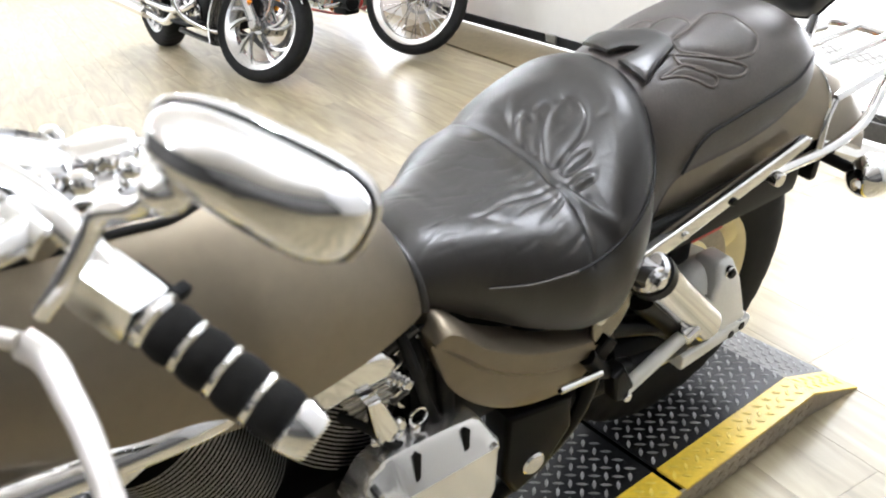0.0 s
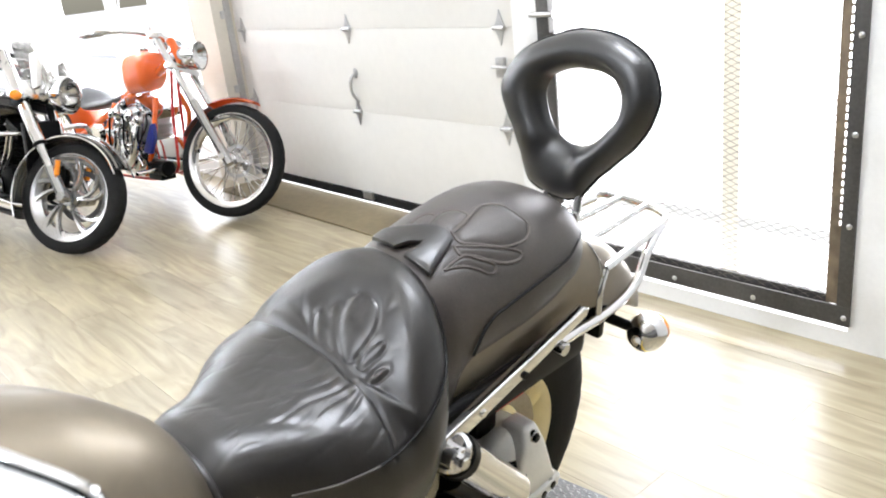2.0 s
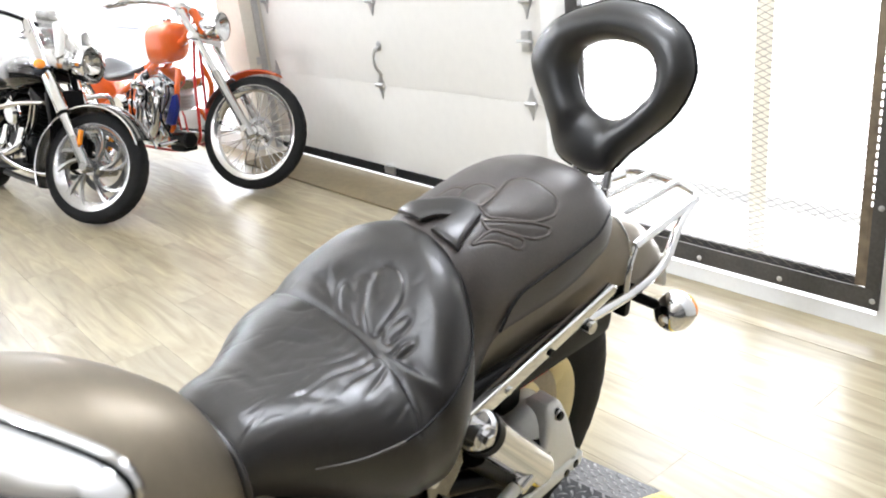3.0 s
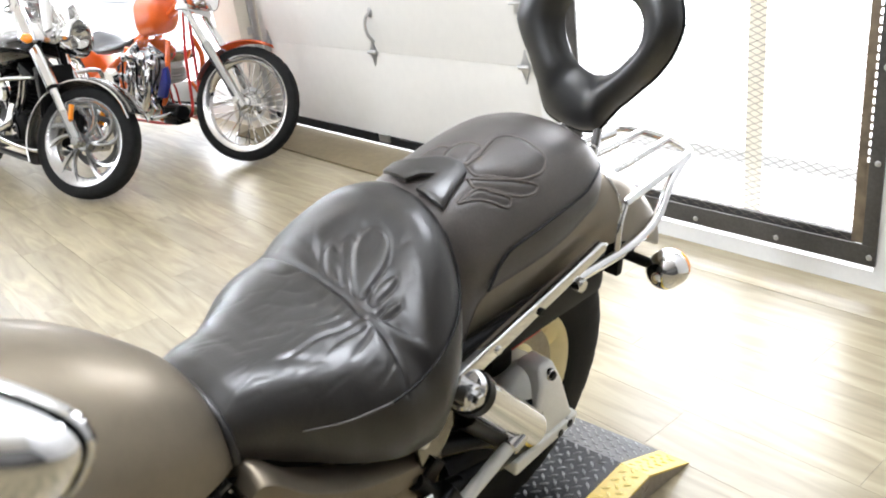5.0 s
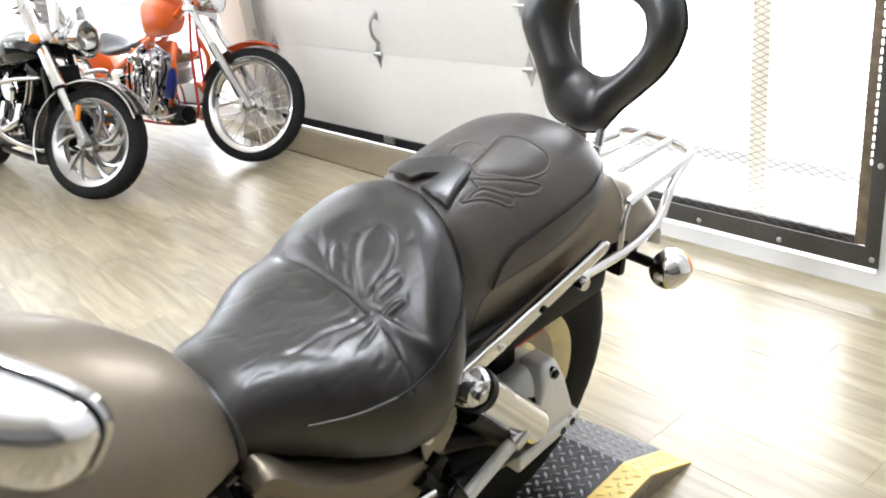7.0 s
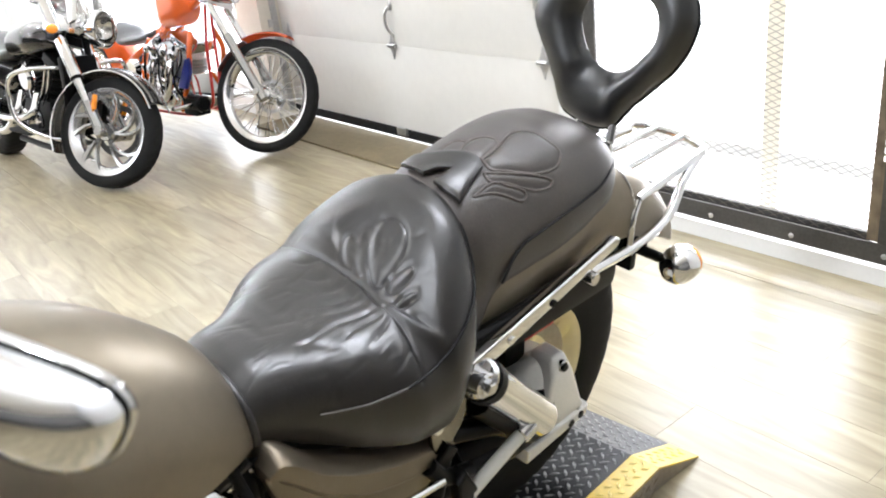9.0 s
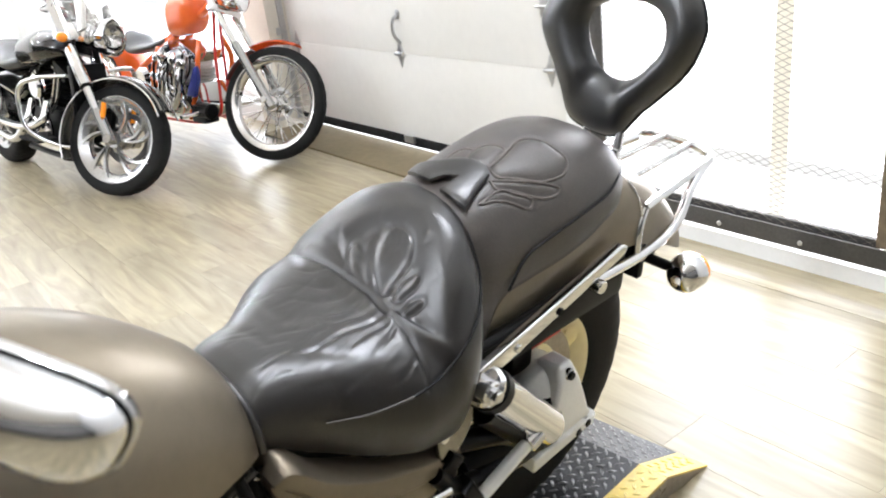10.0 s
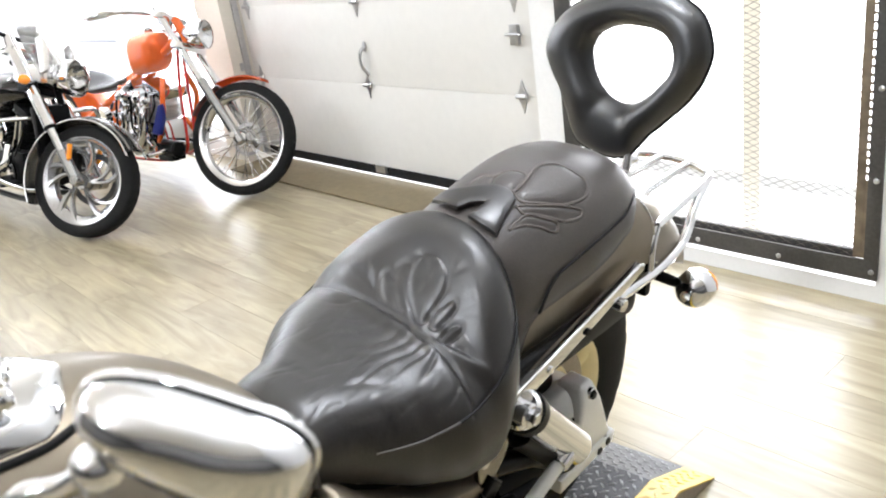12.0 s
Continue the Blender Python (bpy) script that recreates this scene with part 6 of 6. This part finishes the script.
    # body
    part("fuel_tank", moved(pod(steps(0.68, 1.30, 22), curve1d((0.68, 0.05), (0.74, 0.11), (0.9, 0.16), (1.12, 0.165), (1.25, 0.12), (1.30, 0.05)), curve1d((0.68, 0.80), (0.76, 0.87), (0.9, 0.93), (1.1, 0.955), (1.24, 0.93), (1.30, 0.87)), curve1d((0.68, 0.74), (0.85, 0.72), (1.1, 0.74), (1.30, 0.80))), Matrix.Translation((-0.10, 0, -0.05))), DARKPAINT, b, "glossy dark grey fuel tank")
    part("seat", pod(steps(0.05, 0.80, 20), curve1d((0.05, 0.06), (0.15, 0.13), (0.35, 0.16), (0.55, 0.17), (0.7, 0.13), (0.8, 0.06)), curve1d((0.05, 0.80), (0.2, 0.83), (0.33, 0.82), (0.42, 0.77), (0.55, 0.735), (0.7, 0.76), (0.8, 0.80)), curve1d((0.05, 0.72), (0.3, 0.68), (0.6, 0.65), (0.8, 0.70))), LEATHER, b, "black two-up seat")
    part("rear_fender", hugger(0, 0.325, 0.40, 0.12, -5, 125, 0.05), DARKPAINT, b)
    for q in (-1, 1):
        bag = part("saddlebag", pod(steps(-0.22, 0.40, 16), curve1d((-0.22, 0.03), (-0.18, 0.09), (0.1, 0.115), (0.34, 0.10), (0.40, 0.04)), curve1d((-0.22, 0.66), (-0.15, 0.745), (0.1, 0.775), (0.3, 0.76), (0.40, 0.68)), curve1d((-0.22, 0.60), (-0.15, 0.50), (0.1, 0.46), (0.3, 0.47), (0.40, 0.56)), 0.29 * q, 3.2), LEATHER, b, "black hard saddlebag")
        part("bag_trim", tube([(-0.20, 0.395 * q, 0.63), (0.0, 0.41 * q, 0.645), (0.36, 0.39 * q, 0.64)], 0.006, 8), CHROME, bag)
        part("bag_rail", tube([(-0.1, 0.3 * q, 0.44), (0.15, 0.31 * q, 0.43), (0.38, 0.30 * q, 0.44), (0.45, 0.26 * q, 0.5)], 0.011, 10), CHROME, b)
        part("crash_bar", tube([(1.33, 0.06 * q, 0.66), (1.30, 0.25 * q, 0.665), (1.24, 0.33 * q, 0.63), (1.22, 0.345 * q, 0.52), (1.25, 0.33 * q, 0.38), (1.33, 0.2 * q, 0.28), (1.36, 0.1 * q, 0.27)], 0.013, 12), CHROME, b, "chrome engine guard bar")
        part("footboard", box(0.86, 0.2 * q - 0.06 * (1 if q > 0 else 1), 0.285, 1.16, 0.2 * q + 0.06, 0.305, 0.008), RUBBER, b)
        part("frame_downtube", tube([(1.36, 0.06 * q, 0.86), (1.36, 0.075 * q, 0.6), (1.30, 0.1 * q, 0.25), (1.1, 0.1 * q, 0.18), (0.6, 0.1 * q, 0.19)], 0.019, 12), BLACK, b)
    part("oil_cooler", box(1.335, -0.10, 0.38, 1.385, 0.10, 0.72, 0.014), BLACK, b, "black finned oil cooler")
    v_twin(b, 1.0, 0.40, BLACK, BLACK, 25, 0.095, 0.27)
    part("gearbox", box(0.5, -0.12, 0.24, 0.82, 0.12, 0.46, 0.05), BLACK, b)
    part("side_panel", pod(steps(0.36, 0.76, 10), lambda x: 0.15, curve1d((0.36, 0.66), (0.6, 0.69), (0.76, 0.67)), curve1d((0.36, 0.52), (0.6, 0.46), (0.76, 0.52))), DARKPAINT, b)
    for z, x0 in ((0.40, -0.42), (0.315, -0.36)):
        pipe = part("exhaust_pipe", tube([(1.08 if z > 0.35 else 0.86, -0.14, 0.50), (1.1 if z > 0.35 else 0.9, -0.2, 0.40), (0.9 if z > 0.35 else 0.75, -0.235, z - 0.04), (0.55, -0.24, z - 0.03), (0.35, -0.245, z - 0.01)], 0.024, 14), CHROME, b, "chrome exhaust pipe")
        part("silencer", rod((0.42, -0.245, z - 0.015), (x0 + 0.1, -0.25, z + 0.03), (0.042, 0.047), 20), CHROME, pipe, "slash-cut chrome silencer")
    part("kickstand", rod((0.85, 0.12, 0.25), (0.95, 0.33, 0.055), 0.012, 10), BLACK, b)


def orange_chopper():
    m = pose(-6.72, 2.90, 0, 0, 0, 7.7) @ pose(0, 0, 0, -3, 0, 0)
    b = thing("motorcycle", "orange chopper motorcycle with long chrome fork and wire wheels", "motorcycle", m, "motorcycles parked by the garage door")
    AXLE = Matrix(((1, 0, 0, 0), (0, 0, -1, 0), (0, 1, 0, 0), (0, 0, 0, 1)))
    RK = 38
    S = steer(1.98, 0.345, RK, 31)
    wheel(b, Matrix.Translation((0, 0, 0.33)) @ AXLE, 0.33, 0.2, 0.22, 0.14, "rear_wheel", 5, CHROME, 40)
    wheel(b, S @ Matrix.Translation((2.01, 0, 0.332)) @ AXLE, 0.332, 0.085, 0.274, 0.06, "front_wheel", 5, CHROME, 40)
    part("brake_disc", moved(lathe([(0.080, -0.002), (0.100, -0.002), (0.100, 0.002), (0.080, 0.002)], 36, Matrix.Translation((2.01, 0.05, 0.335)) @ AXLE, close=True), S), ZINC, b)
    part("hub_flange", moved(lathe([(0, -0.06), (0.022, -0.06), (0.036, -0.045), (0.036, 0.045), (0.022, 0.06), (0, 0.06)], 24, Matrix.Translation((2.01, 0, 0.335)) @ AXLE), S), CHROME, b)
    k = math.tan(radians(RK))
    fx = lambda z: 2.03 - (z - 0.33) * k
    for q in (-1, 1):
        y = 0.10 * q
        leg = part("fork_leg", moved(rod((fx(0.30), y, 0.30), (fx(0.66), y, 0.66), 0.028, 18), S), POLISH, b, "polished fork leg")
        part("fork_tube", moved(rod((fx(0.65), y, 0.65), (fx(1.03), y, 1.03), 0.022, 18), S), CHROME, leg)
        part("axle_cap", moved(rod((2.01, y, 0.345), (2.01, y * 1.35, 0.345), 0.02, 14), S), CHROME, leg)
    part("fork_clamp", moved(box(fx(1.04) - 0.04, -0.13, 1.02, fx(1.04) + 0.04, 0.13, 1.06, 0.012), S), CHROME, b)
    part("lower_clamp", moved(box(fx(0.86) - 0.04, -0.13, 0.84, fx(0.86) + 0.04, 0.13, 0.88, 0.012), S), CHROME, b)
    part("front_fender", moved(hugger(2.01, 0.335, 0.372, 0.055, 70, 122, 0.018), S), ORANGE, b, "orange front fender")
    part("fender_rear_edge", moved(hugger(2.01, 0.335, 0.360, 0.05, 122, 160, 0.016), S), material("dark_red_paint", (0.12, 0.02, 0.012), 0.3, 0.1, 0.6), b)
    part("headlamp", moved(lathe([(0, -0.20), (0.025, -0.195), (0.055, -0.14), (0.080, -0.04), (0.088, 0.03), (0.082, 0.036)], 28, Matrix.Translation((fx(0.95) + 0.15, 0, 0.945)) @ pose(0, 0, 0, 0, 85, 0)), S), CHROME, b, "bullet-shaped chrome headlamp")
    part("headlamp_lens", moved(lathe([(0.082, 0.03), (0.05, 0.0), (0.02, -0.03), (0, -0.034)], 28, Matrix.Translation((fx(0.95) + 0.15, 0, 0.945)) @ pose(0, 0, 0, 0, 85, 0)), S), LENS, b)
    part("lamp_bracket", moved(tube([(fx(0.9), 0, 0.9), (fx(0.9) + 0.08, 0, 0.9), (fx(0.95) + 0.1, 0, 0.93)], 0.013), S), CHROME, b)
    bx = fx(1.1) - 0.04
    hb = part("handlebar", moved(tube([(bx - 0.24, -0.29, 0.98), (bx - 0.14, -0.27, 1.01), (bx - 0.03, -0.18, 1.04), (bx + 0.01, -0.07, 1.05), (bx + 0.01, 0.07, 1.05), (bx - 0.03, 0.18, 1.05), (bx - 0.14, 0.27, 1.03), (bx - 0.24, 0.29, 1.02)], 0.0125), S), CHROME, b)
    for q in (-1, 1):
        part("grip", moved(rod((bx - 0.14, 0.27 * q, 1.02 + 0.01 * q), (bx - 0.26, 0.294 * q, 0.997 + 0.015 * q), 0.02, 14), S), DULL_CHROME, hb)
        part("riser", moved(rod((fx(1.06), 0.05 * q, 0.99), (bx + 0.01, 0.06 * q, 1.10), 0.014, 12), S), CHROME, hb)
        part("lever", moved(tube([(bx - 0.10, 0.27 * q, 1.03 + 0.01 * q), (bx - 0.14, 0.31 * q, 1.02 + 0.01 * q), (bx - 0.25, 0.335 * q, 0.98 + 0.015 * q)], 0.006, 8), S), CHROME, hb)
    part("mirror_stem", moved(tube([(bx - 0.08, -0.22, 1.04), (bx - 0.08, -0.23, 1.15), (bx - 0.08, -0.24, 1.22)], 0.006, 8), S), CHROME, hb)
    part("mirror", moved(ball((bx - 0.08, -0.25, 1.25), 0.02, 0.05, 0.03), S), DULL_CHROME, hb)
    part("fuel_tank", moved(pod(steps(1.08, 1.43, 22), curve1d((1.08, 0.03), (1.11, 0.075), (1.18, 0.098), (1.33, 0.098), (1.40, 0.08), (1.43, 0.03)), curve1d((1.08, 0.86), (1.12, 0.94), (1.20, 0.985), (1.33, 0.995), (1.40, 0.98), (1.43, 0.92)), curve1d((1.08, 0.76), (1.14, 0.725), (1.33, 0.745), (1.43, 0.83)), 0.0, 3.2), Matrix.Translation((-0.07, 0, -0.02))), ORANGE, b, "glossy orange fuel tank")
    part("filler_cap", rod((1.24, 0, 0.972), (1.235, 0, 0.992), 0.03, 20), CHROME, b)
    fr = part("frame_backbone", tube([(1.60, 0, 0.98), (1.4, 0, 0.86), (1.0, 0, 0.72), (0.75, 0, 0.62)], 0.026, 14), ORANGE, b, "orange tubular frame")
    part("steering_head", rod((1.555, 0, 1.04), (1.645, 0, 0.90), 0.027, 18), ORANGE, fr)
    for q in (-1, 1):
        part("frame_tube", tube([(1.10, 0.05 * q, 0.71), (0.826, 0.08 * q, 0.594), (0.594, 0.10 * q, 0.489), (0.33, 0.13 * q, 0.394), (0.0, 0.15 * q, 0.33)], 0.020, 12), ORANGE, fr)
        part("frame_tube", tube([(0.0, 0.15 * q, 0.33), (0.3, 0.15 * q, 0.25), (0.7, 0.13 * q, 0.18), (1.22, 0.10 * q, 0.17), (1.33, 0.05 * q, 0.19), (1.44, 0.03 * q, 0.24), (1.475, 0.03 * q, 0.385), (1.495, 0.03 * q, 0.60), (1.53, 0.02 * q, 0.80), (1.56, 0.02 * q, 0.93)], 0.0095, 12), RED, fr)
        part("frame_tube", tube([(0.88, 0.08 * q, 0.64), (0.80, 0.12 * q, 0.45), (0.78, 0.13 * q, 0.19)], 0.018, 12), ORANGE, fr)
        part("engine_strut", tube([(1.42, 0.08 * q, 0.70), (1.43, 0.12 * q, 0.58), (1.39, 0.12 * q, 0.46), (1.29, 0.12 * q, 0.31), (1.21, 0.12 * q, 0.20)], 0.017, 12), ORANGE, fr)
        part("foot_control", rod((1.42, 0.12 * q, 0.26), (1.46, 0.32 * q, 0.27), 0.014, 10), CHROME, b)
    part("seat", moved(pod(steps(0.42, 0.95, 16), curve1d((0.42, 0.06), (0.5, 0.13), (0.65, 0.14), (0.85, 0.09), (0.95, 0.04)), curve1d((0.42, 0.73), (0.5, 0.70), (0.62, 0.645), (0.8, 0.655), (0.95, 0.70)), curve1d((0.42, 0.64), (0.6, 0.58), (0.95, 0.64))), Matrix.Translation((-0.07, 0, 0))), LEATHER, b, "black solo saddle")
    part("rear_fender", hugger(0, 0.33, 0.375, 0.12, 5, 140, 0.045), ORANGE, b, "orange rear fender")
    part("fender_strut", tube([(0.0, -0.15, 0.34), (-0.05, -0.15, 0.5), (-0.1, -0.13, 0.66)], 0.013), CHROME, b)
    part("oil_tank", rod((0.62, -0.13, 0.42), (0.62, 0.13, 0.42), 0.10, 28, bevel=0.03), CHROME, b, "round chrome oil tank")
    v_twin(b, 1.13, 0.36, ALU, CHROME, 22.5, 0.115, 0.25)
    part("primary_cover", pod(steps(0.62, 1.2, 14), curve1d((0.62, 0.03), (0.7, 0.045), (1.1, 0.045), (1.2, 0.03)), curve1d((0.62, 0.34), (0.75, 0.4), (1.05, 0.42), (1.2, 0.36)), curve1d((0.62, 0.26), (0.75, 0.2), (1.05, 0.2), (1.2, 0.26)), 0.15), CHROME, b)
    part("gearbox", box(0.62, -0.12, 0.22, 0.9, 0.12, 0.42, 0.05), CHROME, b)
    rng = random.Random(4)
    for k in range(16):
        x, z, rad = rng.uniform(0.90, 1.40), rng.uniform(0.22, 0.64), rng.uniform(0.014, 0.04)
        y0 = -0.15 - rng.uniform(0, 0.05)
        part("engine_cover", lathe([(0, 0), (rad, 0), (rad, 0.012), (rad * 0.8, 0.02), (rad * 0.75, 0.016), (rad * 0.3, 0.024), (0, 0.025)], 16, along((x, y0, z), (x, y0 - 1, z + rng.uniform(-0.4, 0.4)))), DULL_CHROME if k % 3 == 0 else CHROME, b)
    for k in range(5):
        x = 0.96 + 0.09 * k
        part("oil_line", tube([(x, -0.16, 0.62), (x + 0.03, -0.20, 0.52), (x - 0.02, -0.19, 0.40), (x + 0.04, -0.17, 0.28)], 0.007 + 0.002 * (k % 2), 10), CHROME if k % 2 else PLASTIC, b)
    part("starter_motor", rod((1.32, -0.12, 0.255), (1.50, -0.12, 0.265), 0.05, 20, bevel=0.01), BLACK, b)
    part("voltage_box", box(1.30, -0.16, 0.19, 1.46, -0.06, 0.30, 0.012), BLACK, b)
    part("blue_guard", prism([(1.26, 0.356), (1.35, 0.352), (1.43, 0.46), (1.44, 0.55), (1.40, 0.54)], 0.03, Matrix.Translation((0, -0.12, 0)) @ SIDE, 0.008), BLUE, b, "dark blue enamelled guard plate")
    for q, x in ((0, 1.24), (1, 1.02)):
        part("exhaust_pipe", tube([(x, -0.12, 0.56), (x + 0.05, -0.19, 0.5), (x + 0.02, -0.21, 0.36), (x - 0.2, -0.20, 0.25), (0.4, -0.21, 0.22 + 0.07 * q), (0.0, -0.22, 0.24 + 0.07 * q)], 0.024, 14), CHROME, b, "chrome exhaust pipe")
    part("kickstand", rod((0.9, 0.13, 0.2), (1.0, 0.34, 0.05), 0.011, 10), CHROME, b)


POLISH = material("polished_fork_alloy", (0.46, 0.46, 0.46), 0.18, 0.97, vary=0.04)
dark_cruiser()
orange_chopper()


# ---- floor planks ----
PL, PW = 1.22, 0.182
plank_mesh = finish(box(0.0005, 0.0005, -0.0029, PL - 0.0005, PW - 0.0005, 0.0), FLOOR, False)
rows_y = [3.37 - PW * (k + 1) for k in range(62)]
rest = bmesh.new()
for k, y in enumerate(rows_y):
    shift = (k * 0.37 * PL) % PL
    for j in range(18):
        x = X0 + 0.02 + j * PL - shift
        if x + PL < X0 + 0.05 or x > X1 - 0.05:
            continue
        if -9.2 < x < 0.6 and y > -1.6:
            p = new("plank", plank_mesh)
            p.parent, p.location = floor, (x, y, 0)
        elif y > Y0:
            box(max(x, X0) + 0.0005, y + 0.0005, -0.0029, min(x + PL, X1) - 0.0005, y + PW - 0.0005, 0.0, bm=rest)
tagged(part("far_planks", rest, FLOOR, floor, smooth=False), kind="stuff")
strip = bmesh.new()
for x0, x1 in ((X0, -5.37), (-2.705, X1)):
    box(x0, 3.3712, -0.0029, x1, WALL_Y, 0.0, bm=strip)
part("border_strip", strip, FLOOR, floor, smooth=False)
